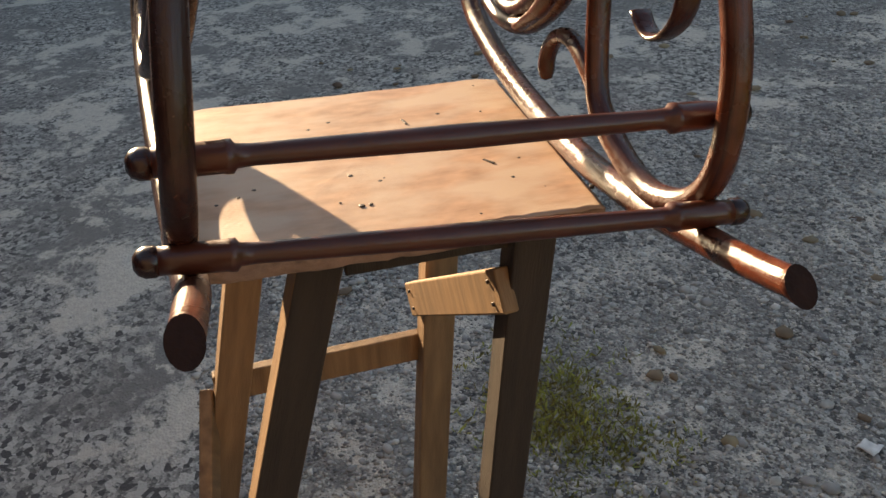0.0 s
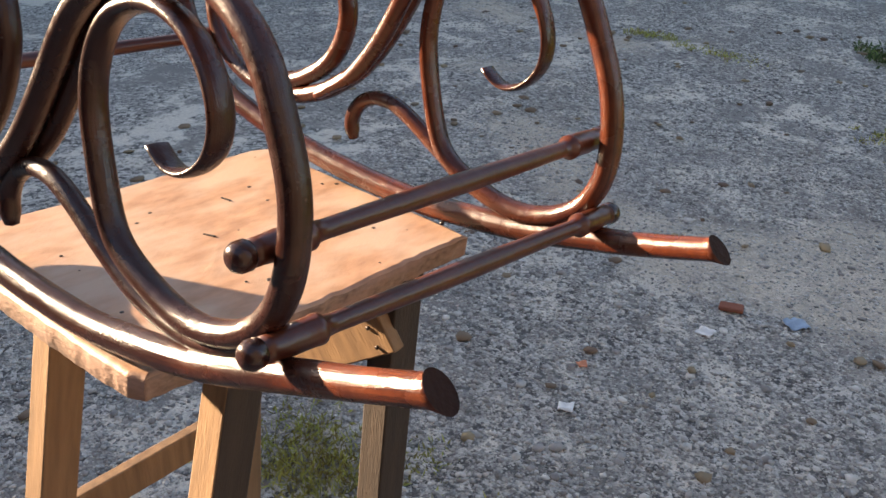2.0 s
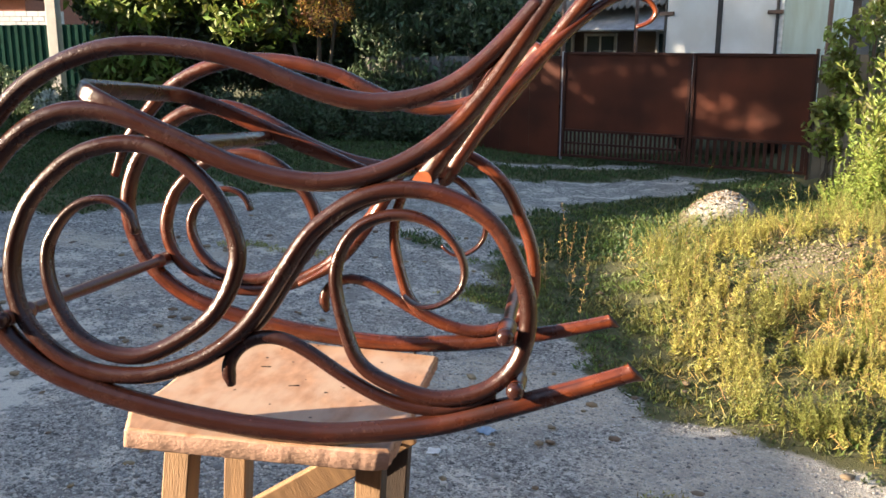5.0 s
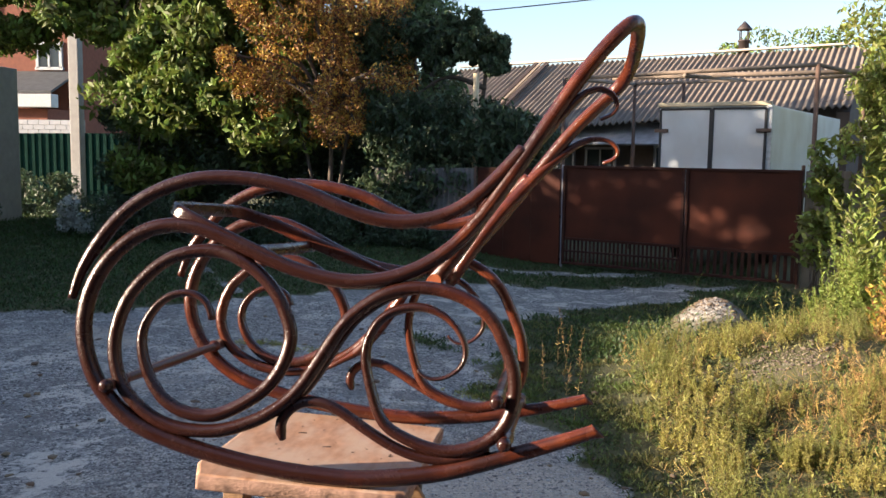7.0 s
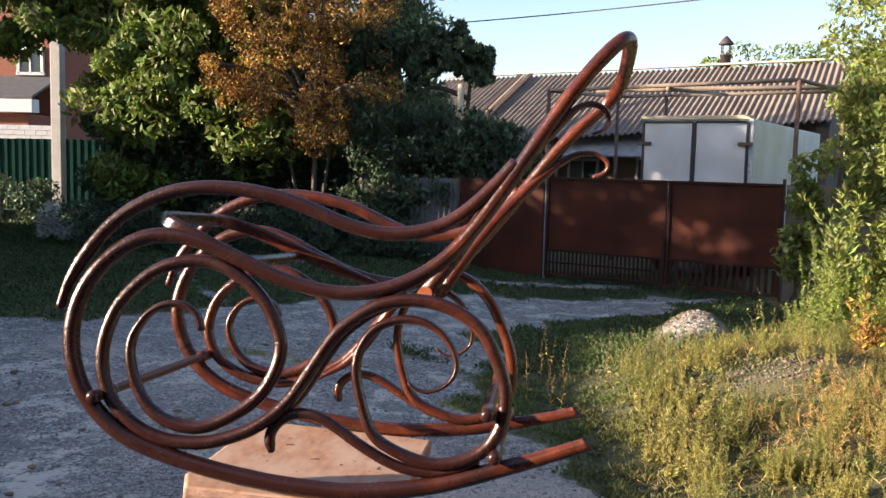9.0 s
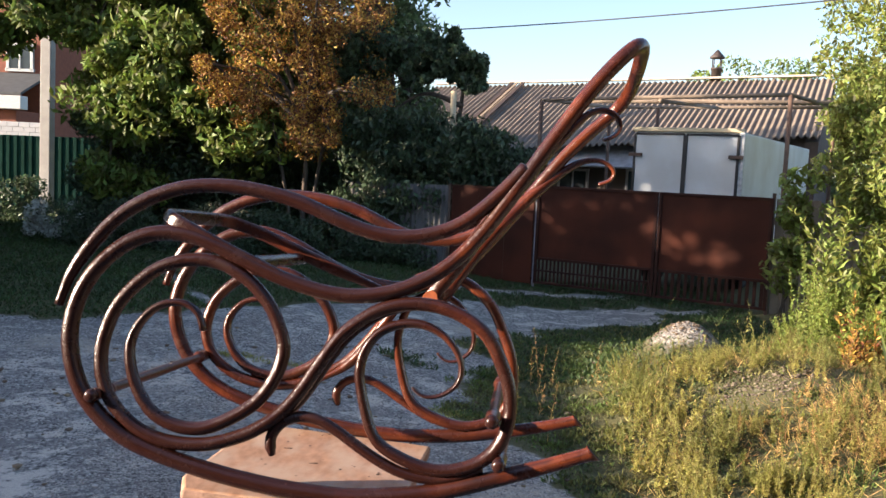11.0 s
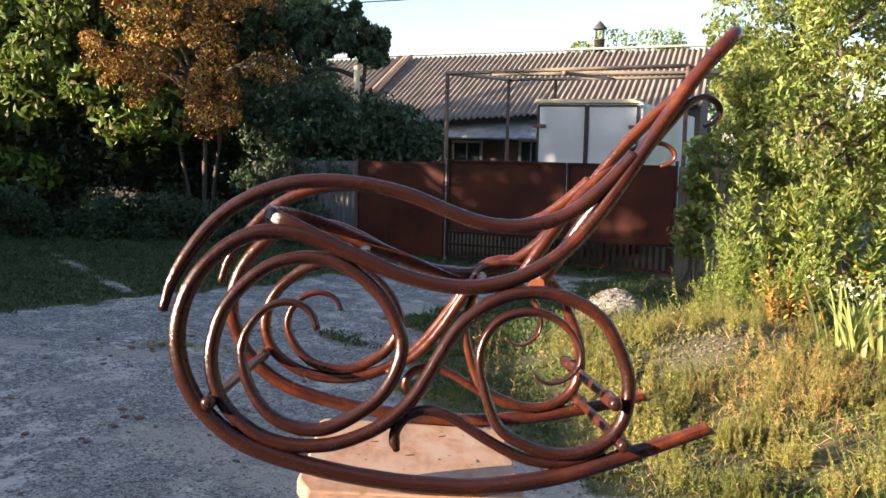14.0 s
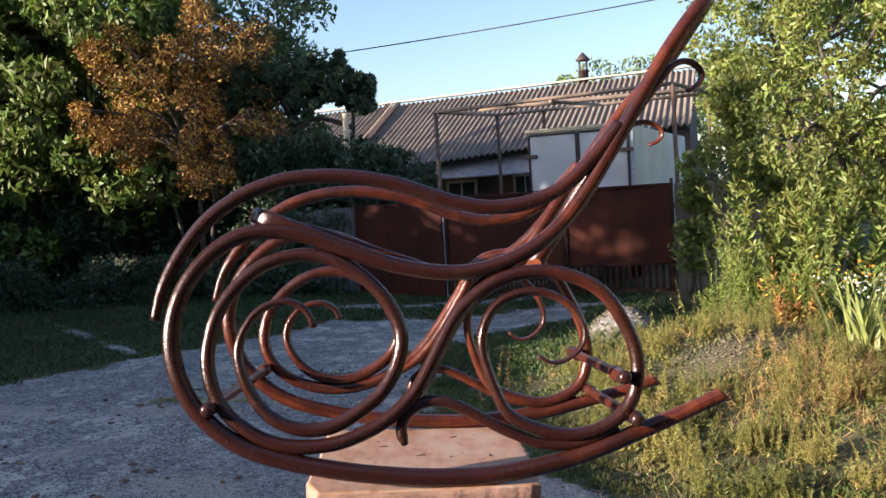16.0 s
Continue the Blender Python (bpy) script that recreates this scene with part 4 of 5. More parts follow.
x, y = clumped(430, 8, (1.0, 4.8, 1.8, 5.6), lambda a, b: turf(a, b) * (1 - clear(a, b)) * sstep(0.7, 1.7, a + 0.35 * wob(a, b, 2)) * (0.75 + 0.5 * wob(a + 1, b, 4.3)), 0.045)
weeds("green_weeds", rng, x, y, 0.21, 0.0100, M_WEED, "feathery yellow-green weeds covering the mound", 140, 0.2)
x, y = scatter(rng, 1900, (1.2, 4.4, 2.2, 5.4), lambda a, b: (1 - clear(a, b)) * (1.1 * np.exp(-(((a - 2.4) / 0.55) ** 2 + ((b - 3.5) / 0.5) ** 2)) + 0.8 * np.exp(-(((a - 2.9) / 0.7) ** 2 + ((b - 4.9) / 0.25) ** 2))))
weeds("straw_weeds", rng, x, y, 0.16, 0.013, M_STRAW, "dried straw-coloured weeds on the mound", 56)
weeds("feathery_weeds", rng, *FEATHERY, 0.27, 0.016, M_WEED, "taller feathery weeds on the sunny edge of the mound", 110, 0.2)
x, y = rng.uniform(0.45, 1.5, 16), rng.uniform(3.2, 5.2, 16)
weeds("seed_stalks", rng, x, y, 0.42, 0.016, M_STRAW, "tall dry seed stalks at the grass edge", 34)
x, y = rng.uniform(2.3, 4.2, 60), rng.uniform(5.5, 6.6, 60)
weeds("tall_weeds", rng, x, y, 0.40, 0.026, M_WEED, "tall light green weeds behind the mound")
x, y = rng.uniform(1.5, 2.75, 9), rng.uniform(6.1, 6.5, 9)
weeds("seed_stalks", rng, x, y, 0.50, 0.018, M_WEED, "single green seed stalks standing behind the rubble heap", 40, 0.07)


def iris():
    th = thing("iris_clump", "pale green sword-leaved iris clump in sunlight", "plant", Matrix.Translation((3.04, 4.0, hz(3.04, 4.0))))
    r = np.random.default_rng(3)
    for k in range(34):
        a, ln, out = r.uniform(0, 2 * math.pi), r.uniform(0.34, 0.58), r.uniform(0.10, 0.36)
        bx, by = 0.09 * r.normal(), 0.06 * r.normal()
        verts, faces, seg = [], [], 6
        for j in range(seg + 1):
            t = j / seg
            w = 0.018 * (1 - t) ** 0.6 + 0.0008
            p = Vector((bx + math.cos(a) * out * t ** 1.6, by + math.sin(a) * out * t ** 1.6, ln * (t - 0.25 * out * t ** 3)))
            q = Vector((-math.sin(a), math.cos(a), 0)) * w
            verts += [p - q, p + Vector((math.cos(a), math.sin(a), 0)) * w * 0.3, p + q]
        for j in range(seg):
            faces += [(3 * j, 3 * j + 1, 3 * j + 4, 3 * j + 3), (3 * j + 1, 3 * j + 2, 3 * j + 5, 3 * j + 4)]
        part("leaf", mesh_of("leaf", verts, faces, M_IRIS, True), th)
    return th


iris()


# ---- trees and shrubs ----
def limb(pts, r0, r1, name, parent):
    part(name, tube(name, smooth(catmull(pts, 0.12), 2), lambda t: r0 + (r1 - r0) * t, M_BARK, 8, 0.2), parent)


def tree(name, label, base, trunks, clumps, per, size, material, seed, droop=0.3, limbs=5):
    th = thing(name, label, "tree", Matrix.Translation(base))
    r = np.random.default_rng(seed)
    b = Vector(base)
    for pts, r0, r1 in trunks:
        limb([Vector(p) - b for p in pts], r0, r1, "trunk", th)
    # limbs reaching into some of the clumps
    tip = Vector(trunks[0][0][-1]) - b
    for c in clumps[limbs - 1::limbs]:
        e = Vector(c[:3]) - b
        limb([tip - Vector((0, 0, 0.3)), (tip + e) / 2 + Vector((0, 0, 0.15)), e], 0.045, 0.012, "limb", th)
    crown("crown", r, [(c[0] - b.x, c[1] - b.y, c[2] - b.z, c[3]) for c in clumps], per, size, material, th, droop)
    return th


def cloud(seed, n, lo, hi, r0, r1, test=None):
    r = np.random.default_rng(seed)
    out = []
    while len(out) < n:
        p = [r.uniform(a, b) for a, b in zip(lo, hi)]
        if test is None or test(*p):
            out.append((*p, r.uniform(r0, r1)))
    return out


# big walnut, lit on top, hanging over the pole
tree("walnut_tree", "large leafy walnut tree with sunlit yellow-green upper leaves", (-6.6, 13.2, 0.2),
     [(((-6.6, 13.2, 0.1), (-6.5, 13.2, 1.5), (-6.3, 13.1, 3.0), (-6.2, 13.0, 4.6)), 0.17, 0.06)],
     cloud(21, 150, (-9.6, 11.8, 1.0), (-3.3, 14.4, 5.8), 0.35, 0.65, lambda x, y, z: z > 0.9 + 0.25 * abs(x + 6.0) and (z > 3.5 or x > -0.49 * (y + 1.5)) and y > 13.0 - 0.3 * (x + 9.0)) + cloud(28, 70, (-9.6, 12.0, 3.35), (-5.4, 13.4, 4.9), 0.25, 0.45) + cloud(29, 40, (-6.35, 12.1, 1.1), (-5.4, 13.2, 3.6), 0.2, 0.38), 240, 0.085, M_LEAF, 1, 0.6)
# added out of view: its crown throws dappled shade on gate and truck
tree("walnut_tree", "unseen leafy walnut tree added beside the yard to shade the gate", (-8.6, 7.4, 0.2),
     [(((-8.6, 7.4, 0.1), (-8.6, 7.4, 1.5), (-8.5, 7.4, 3.2)), 0.16, 0.07)],
     cloud(22, 120, (-10.4, 4.4, 2.3), (-7.7, 9.4, 5.9), 0.45, 0.7), 190, 0.10, M_LEAF, 2, 0.6)
# added behind the other trees, unseen, to keep low sun off the house
tree("walnut_tree", "hidden leafy walnut tree added to shade the house wall", (-5.4, 17.6, 0.1),
     [(((-5.4, 17.6, 0.1), (-5.4, 17.6, 1.5), (-5.3, 17.6, 2.8)), 0.15, 0.07)],
     cloud(27, 90, (-7.9, 16.6, 1.0), (-2.4, 19.0, 4.4), 0.45, 0.7), 150, 0.10, M_LEAF_DARK, 12, 0.5)
# brown, drying tree with three stems
tree("drying_tree", "small tree with rusty brown drying foliage on three thin stems", (-3.0, 12.3, 0.1),
     [(((-2.95, 12.3, 0.1), (-2.95, 12.3, 1.0), (-2.9, 12.25, 2.4)), 0.05, 0.03), (((-3.1, 12.3, 0.1), (-3.2, 12.3, 0.9), (-3.45, 12.2, 2.2)), 0.035, 0.02),
      (((-2.85, 12.35, 0.1), (-2.8, 12.3, 1.0), (-2.6, 12.2, 2.2)), 0.045, 0.02)],
     cloud(23, 200, (-4.6, 11.3, 1.75), (-1.7, 12.8, 4.45), 0.12, 0.30,
           lambda x, y, z: ((x + 3.15) / (0.75 + 0.22 * z)) ** 2 + ((z - 3.05) / 1.35) ** 2 < 1 + 0.6 * math.sin(4 * x + 3 * z) * math.sin(2.5 * z - x) and noise.noise((x * 1.7, y * 1.7, z * 1.7)) > -0.05), 130, 0.030, M_LEAF_BROWN, 3, 0.2)
# dark tree behind
tree("dark_tree", "tall dark green tree in shade behind the drying tree", (-2.2, 14.6, 0.1),
     [(((-2.2, 14.6, 0.1), (-2.2, 14.6, 2.0), (-2.0, 14.5, 4.0)), 0.14, 0.06)],
     cloud(24, 150, (-6.5, 13.4, 0.5), (-0.9, 15.6, 5.8), 0.4, 0.7, lambda x, y, z: x < -0.6 - 0.13 * z + (0.5 if 2.4 < z < 3.4 else 0)), 240, 0.075, M_LEAF_MID, 4, 0.4)
# vine over a post and fence
tree("vine", "dark vine spilling over a post and sheet fence", (-0.6, 12.4, 0.1),
     [(((-0.55, 12.4, 0.1), (-0.6, 12.4, 1.5), (-0.5, 12.4, 2.9)), 0.04, 0.03)],
     [*cloud(25, 260, (-2.6, 12.1, 2.45), (-0.2, 12.8, 3.85), 0.04, 0.13, lambda x, y, z: z < 3.66 + 0.08 * math.sin(5 * x) + 0.07 * math.sin(17 * x) - 0.7 * max(0, x + 0.7) and z > 2.95 + 0.12 * math.sin(7 * x + 1)), *cloud(26, 190, (-2.3, 11.8, 0.7), (0.62, 12.6, 2.55), 0.18, 0.32,
                                                                              lambda x, y, z: z < 2.38 - 0.40 * max(0, x + 0.5))], 120, 0.055, M_LEAF_DARK, 5, 0.9, 400)
tagged(new("vine_pole", lathe("vine_pole", [(0.045, 0), (0.045, 2.75)], M_CREAM, 10)), "pale post carrying the vine", "post").location = (-0.62, 12.05, 0.05)


BACK_HEDGE = [(-5.9, 13.0), (-5.4, 12.8), (-4.2, 13.1), (-2.6, 13.3), (-1.4, 13.0)]


def shrub(name, label, base, clumps, per, size, material, seed, category="shrub"):
    th = thing(name, label, category, Matrix.Translation(base))
    r = np.random.default_rng(seed)
    b = Vector(base)
    for k in range(4):
        e = Vector(clumps[k * len(clumps) // 4][:3]) - b
        limb([Vector((0.05 * k - 0.1, 0, -0.02)), e * 0.5 + Vector((0, 0, 0.05)), e], 0.014, 0.006, "stem", th)
    crown("foliage", r, [(c[0] - b.x, c[1] - b.y, c[2] - b.z, c[3]) for c in clumps], per, size, material, th, 0.1)
    return th


for k, (cx, cw, ch_) in enumerate(((-8.9, 0.5, 0.62), (-5.9, 0.7, 0.8), (-4.7, 0.7, 0.75), (-3.0, 0.75, 0.75), (-1.5, 0.6, 0.6))):
    shrub("hedge_shrub", "dense dark green hedge shrub along the lawn", (cx, 11.5, 0.1),
          cloud(30 + k, 24, (cx - cw, 11.2, 0.15), (cx + cw, 11.9, ch_), 0.16, 0.30), 240, 0.032, M_LEAF_DARK, 40 + k)
shrub("tall_shrub", "tall dark shrub beside the pole in shade", (-6.75, 13.1, 0.1), cloud(88, 26, (-7.05, 12.9, 0.3), (-6.2, 13.4, 2.7), 0.2, 0.34), 190, 0.055, M_LEAF_DARK, 89)
shrub("low_shrub", "low dark shrubs growing before the green fence", (-10.2, 15.8, 0.1), cloud(90, 26, (-11.6, 15.5, 0.25), (-9.0, 16.1, 1.0), 0.2, 0.34), 190, 0.05, M_LEAF_DARK, 91)
for k, (cx, cy) in enumerate(BACK_HEDGE):
    shrub("tall_shrub", "tall dark shrub in deep shade under the trees", (cx, cy, 0.1),
          cloud(70 + k, 26, (cx - 1.0, cy - 0.3, 0.3), (cx + 1.0, cy + 0.5, 2.1), 0.3, 0.5), 190, 0.055, M_LEAF_DARK, 80 + k)
shrub("pale_shrub", "small shrub with whitish leaves beside the pole", (-7.2, 12.6, 0.1), cloud(36, 20, (-7.5, 12.0, 0.3), (-6.3, 12.6, 0.75), 0.12, 0.20), 110, 0.04, M_PALE, 46)

tree("ash_tree", "light green leafy tree in evening sun behind the garden", (6.2, 11.8, 0.0),
     [(((6.2, 11.8, 0.0), (6.2, 11.8, 1.5), (6.1, 11.8, 3.4)), 0.10, 0.05)],
     cloud(50, 110, (4.5, 10.8, 1.0), (9.6, 13.0, 5.6), 0.3, 0.6, lambda x, y, z: x > 4.45 + 0.35 * abs(z - 3.6)), 330, 0.050, M_LEAF_LIGHT, 6, 0.6)
tree("garden_tree", "small leafy fruit tree in the garden", (5.0, 7.9, 0.0),
     [(((5.0, 7.9, 0.0), (5.0, 7.9, 1.0), (4.9, 7.9, 2.0)), 0.06, 0.03)],
     cloud(57, 50, (4.0, 7.2, 0.7), (6.3, 8.8, 3.4), 0.25, 0.45, lambda x, y, z: x > 3.7 + 0.35 * abs(z - 1.4)) + cloud(59, 10, (3.95, 8.4, 1.3), (4.5, 9.0, 2.5), 0.15, 0.3), 360, 0.042, M_LEAF_LIGHT, 8, 0.6)
tree("far_tree", "distant round tree tops behind the house", (9.0, 33.0, 0.0),
     [(((9.0, 33, 0.0), (9.0, 33, 3.0), (9.0, 33, 5.0)), 0.2, 0.1)],
     cloud(51, 40, (6.6, 31.5, 3.2), (14.0, 34.0, 5.9), 0.6, 0.95), 230, 0.10, M_LEAF, 7, 0.3)
tree("far_tree", "dark distant trees behind the house gable", (12.5, 25.0, 0.0),
     [(((12.5, 25, 0.0), (12.5, 25, 1.5), (12.4, 25, 2.6)), 0.16, 0.08)],
     cloud(53, 50, (8.9, 23.5, 0.6), (16.0, 26.5, 3.4), 0.6, 0.95), 190, 0.12, M_LEAF_MID, 9, 0.3)
def stalks(name, label, n, box_, hgt, leaf, per, material, seed):
    r = np.random.default_rng(seed)
    weeds(name, r, r.uniform(box_[0], box_[1], n), r.uniform(box_[2], box_[3], n), hgt, leaf, material, label, per, 0.3)


stalks("garden_plants", "tall broad-leaved garden plants in sunlight", 46, (3.35, 4.9, 6.6, 7.6), 1.45, 0.075, 95, M_LEAF_LIGHT, 52)
stalks("yellow_bush", "fine-leaved yellow-green bush beside the gate", 150, (2.85, 3.8, 5.9, 6.7), 0.72, 0.026, 190, M_BUSH, 54)
stalks("orange_stalks", "rusty dried stalks beside the bush", 30, (3.05, 3.6, 5.5, 6.1), 0.55, 0.04, 60, M_LEAF_BROWN, 58)
shrub("vine_post", "leafy climber on the gate post", (3.55, 8.75, 0.1), cloud(55, 34, (3.42, 8.6, 0.4), (3.75, 8.9, 1.75), 0.09, 0.2), 34, 0.06, M_LEAF_LIGHT, 50, "climber")
shrub("garden_flowers", "yellow and white garden flowers among leaves", (3.9, 5.0, 0.2), cloud(56, 22, (3.3, 4.5, 0.35), (4.8, 5.5, 0.65), 0.12, 0.2), 120, 0.04, M_LEAF, 51, "flowers")
r = np.random.default_rng(61)
for nm, mt, n in (("yellow_blossoms", M_YELLOW, 80), ("white_blossoms", M_PALE, 420)):
    c = np.stack([r.uniform(3.3, 4.7, n), r.uniform(4.4, 5.3, n), r.uniform(0.62, 0.82, n) if nm[0] == "y" else r.uniform(0.5, 0.66, n)], 1)
    u = unit(r, n) * 0.015
    v = np.cross(u, unit(r, n))
    v = v / np.linalg.norm(v, axis=1)[:, None] * 0.013
    tagged(new(nm, quads(nm, c, u, v, mt)), nm.replace("_", " ") + " over the garden leaves", "flowers", kind="stuff")


# ---- gate ----
def placed(a, b):
    """A frame whose x axis runs from a to b, on the ground."""
    a, b = Vector((*a, 0)), Vector((*b, 0))
    return Matrix.Translation(a) @ Matrix.Rotation(math.atan2(b.y - a.y, b.x - a.x), 4, "Z"), (b - a).length


GL, GM, GR, GX = (0.71, 10.94), (2.26, 10.13), (3.535, 9.45), (-0.58, 11.65)


def gate_leaf(a, b, label, rows):
    m, w = placed(a, b)
    w -= 0.012
    lf = thing("gate_leaf", label, "gate", m @ Matrix.Translation((0.006, 0, 0.06)), group="double gate")
    part("sheet", box("sheet", (w, 0.006, 1.00), M_GATE, 0.001, Matrix.Translation((w / 2, 0.012, 0.87))), lf)
    for x in (0.02, w - 0.02):
        part("stile", box("stile", (0.04, 0.035, 1.38), M_GATE_DARK, 0.003, Matrix.Translation((x, 0, 0.69))), lf)
    for z in (0.02, 0.36, 1.365):
        part("rail", box("rail", (w - 0.082, 0.03, 0.035), M_GATE_DARK, 0.003, Matrix.Translation((w / 2, -0.001, z))), lf)
    if rows == 2:
        part("rail", box("rail", (w - 0.082, 0.03, 0.025), M_GATE_DARK, 0.003, Matrix.Translation((w / 2, -0.001, 0.19))), lf)
    k = int(w / 0.085) if rows == 1 else int(w / 0.062)
    me = box("slat", (0.042 if rows == 1 else 0.03, 0.012, 0.306), M_GATE_DARK, 0.002)
    for i in range(k):
        part("slat", me, lf, "", Matrix.Translation((0.07 + (w - 0.14) * i / (k - 1), 0.014, 0.19)))
    return lf


gate_leaf(GL, GM, "rust-brown sheet metal gate leaf with two rows of pickets below", 2)
gate_leaf(GM, GR, "rust-brown sheet metal gate leaf with a slatted bottom", 1)
m, w = placed(GX, GL)
pan = thing("fence_panel", "dark brown sheet metal fence panel beside the gate", "fence", m)
for i in range(3):
    ws = (w - 0.08) / 3
    part("sheet", box("sheet", (ws - 0.004, 0.006, 1.34), M_GATE, 0.001, Matrix.Translation((0.04 + ws * (i + 0.5), 0.0, 0.72))), pan)
for z in (0.12, 0.72, 1.37):
    part("rail", box("rail", (w - 0.07, 0.03, 0.035), M_GATE_DARK, 0.003, Matrix.Translation((w / 2, 0.02 if z < 1.3 else 0.0, z))), pan)
for p, mt, h, lab in ((GL, M_AWN, 1.45, "pale steel gate post"), (GR, M_STEEL, 1.5, "rusty steel gate post"), (GX, M_STEEL, 1.4, "rusty steel fence post")):
    tagged(new("gate_post", box("gate_post", (0.036, 0.036, h), mt, 0.004, Matrix.Translation((0, 0.03, h / 2 - 0.02)))), lab, "post").location = (*p, 0.02)
m, w = placed((3.57, 9.49), (4.85, 9.80))
bf = thing("board_fence", "weathered grey board fence beside the gate", "fence", m)
for i in range(11):
    part("board", box("board", (0.108, 0.022, 1.42 + 0.05 * math.sin(i * 2.3)), M_BEAM, 0.003, Matrix.Translation((0.06 + i * 0.118, 0, 0.72))), bf)
for z in (0.35, 1.15):
    part("rail", box("rail", (w, 0.04, 0.07), M_BEAM, 0.004, Matrix.Translation((w / 2, 0.033, z))), bf)
# slate sheet fence under the vine
m, w = placed((-2.2, 12.1), (-0.6, 11.72))
sf = thing("sheet_fence", "weathered grey corrugated sheet fence under the vine", "fence", m)
def corrugated(parent, w, z0, z1, n, amp, material, square=False):
    """Overlapping upright sheets and two rails."""
    for s in range(n):
        verts, faces, k = [], [], 48
        for y in (0, 0.008):
            for z in (z0, z1):
                for i in range(k + 1):
                    a = i * math.pi / 4
                    c = math.copysign(1, math.sin(a + 0.3)) if square else math.sin(a)
                    verts.append((w * (s + i / k * 1.01) / n, amp * c + y + 0.003 * (s % 2), z + 0.01 * (s * 7 % 3)))
        j = k + 1
        for i in range(k):
            faces += [(i, i + 1, j + i + 1, j + i), (2 * j + i + 1, 2 * j + i, 3 * j + i, 3 * j + i + 1), (j + i, j + i + 1, 3 * j + i + 1, 3 * j + i)]
        part("sheet", mesh_of("sheet", verts, faces, material, not square), parent)
    for z in (z0 + 0.25, z1 - 0.25):
        part("rail", box("rail", (w, 0.04, 0.04), M_BEAM, 0.003, Matrix.Translation((w / 2, amp + 0.032, z))), parent)


corrugated(sf, w, 0.0, 1.35, 3, 0.02, M_SLATE)


# ---- house behind the gate ----
def house():
    o = Vector((3.6, 20.5, 0))
    hs = thing("house", "low dark house with a long weathered corrugated slate roof", "house", Matrix.Translation(o))
    rl, rr = Vector((-2.2, 26.05, 4.17)) - o, Vector((8.38, 22.13, 4.42)) - o
    el, er = Vector((-3.93, 21.52, 1.90)) - o, Vector((6.65, 17.60, 2.69)) - o
    waves, steps = 76, 4
    nu = waves * 8
    verts = []
    for layer in (0.0, -0.03):
        for j in range(steps + 1):
            t = j / steps
            for i in range(nu + 1):
                s = i / nu
                p = (rl.lerp(rr, s)).lerp(el.lerp(er, s), t)
                # rows of sheets step over one another
                verts.append(p + Vector((0, 0, 0.028 * math.cos(s * waves * 2 * math.pi) + 0.02 * noise.noise((s * 40, t * 4, 1)) + layer)))
    faces = []
    k = (nu + 1)
    off = k * (steps + 1)
    for j in range(steps):
        for i in range(nu):
            a = j * k + i
            faces.append((a, a + k, a + k + 1, a + 1))
            faces.append((a + off, a + off + 1, a + off + k + 1, a + off + k))
    part("roof", mesh_of("roof", verts, faces, M_ROOF, True), hs, "weathered grey-brown corrugated slate roof")
    nrm = (rr - rl).cross(el - rl).normalized()
    if nrm.z < 0:
        nrm = -nrm
    for s0, wd, mt, lab in ((0.232, 0.13, M_STRIP, "dark rusted roof strip"), (0.246, 0.07, M_BEAM, "pale board lying on the roof"), (0.262, 0.13, M_STRIP, "dark rusted roof strip")):
        p0, p1 = rl.lerp(rr, s0).lerp(el.lerp(er, s0), 0.06), rl.lerp(rr, s0).lerp(el.lerp(er, s0), 0.75)
        dd = p1 - p0
        mm = Matrix.Translation((p0 + p1) / 2 + nrm * 0.15) @ Matrix((dd.normalized(), nrm.cross(dd).normalized(), nrm)).transposed().to_4x4()
        part("roof_strip", box("roof_strip", (dd.length, wd, 0.03), mt, 0.004), hs, lab, mm)
    d = rr - rl
    part("ridge_cap", box("ridge_cap", (d.length, 0.22, 0.05), M_ROOFCAP, 0.01), hs, "pale ridge capping", Matrix.Translation((rl + rr) / 2 + Vector((0, 0, 0.08))) @ d.to_track_quat("X", "Z").to_matrix().to_4x4())
    # walls
    wl, wr = Vector((-1.2, 22.3, 0)) - o, Vector((6.75, 18.1, 0)) - o
    d = wr - wl
    m = Matrix.Translation((wl + wr) / 2) @ Matrix.Rotation(math.atan2(d.y, d.x), 4, "Z")
    hl = d.length / 2
    wv = [(-hl, y, 0) for y in (-0.12, 0.12)] + [(hl, y, 0) for y in (-0.12, 0.12)] + [(-hl, y, 2.16) for y in (-0.12, 0.12)] + [(hl, y, 2.84) for y in (-0.12, 0.12)]
    part("wall", mesh_of("wall", wv, [(0, 2, 6, 4), (3, 1, 5, 7), (1, 0, 4, 5), (2, 3, 7, 6), (4, 6, 7, 5), (1, 3, 2, 0)], M_HOUSE), hs, "dark plastered front wall", m)
    bl, br = Vector((8.3, 22.2, 0)) - o, wr
    gv = [br, Vector((8.38, 22.13, 0)) - o, rr - Vector((0, 0, 0.12)), er + Vector((0.05, 0.25, -0.12))]
    gv += [p + Vector((-0.25, 0.1, 0)) for p in gv]
    part("gable_wall", mesh_of("gable_wall", gv, [(0, 1, 2, 3), (7, 6, 5, 4), (0, 3, 7, 4), (1, 5, 6, 2), (2, 6, 7, 3), (0, 4, 5, 1)], M_HOUSE), hs, "dark boarded gable end")
    al, ar = Vector((0.0, 20.60, 2.04)) - o, Vector((3.45, 18.90, 2.17)) - o
    d = ar - al
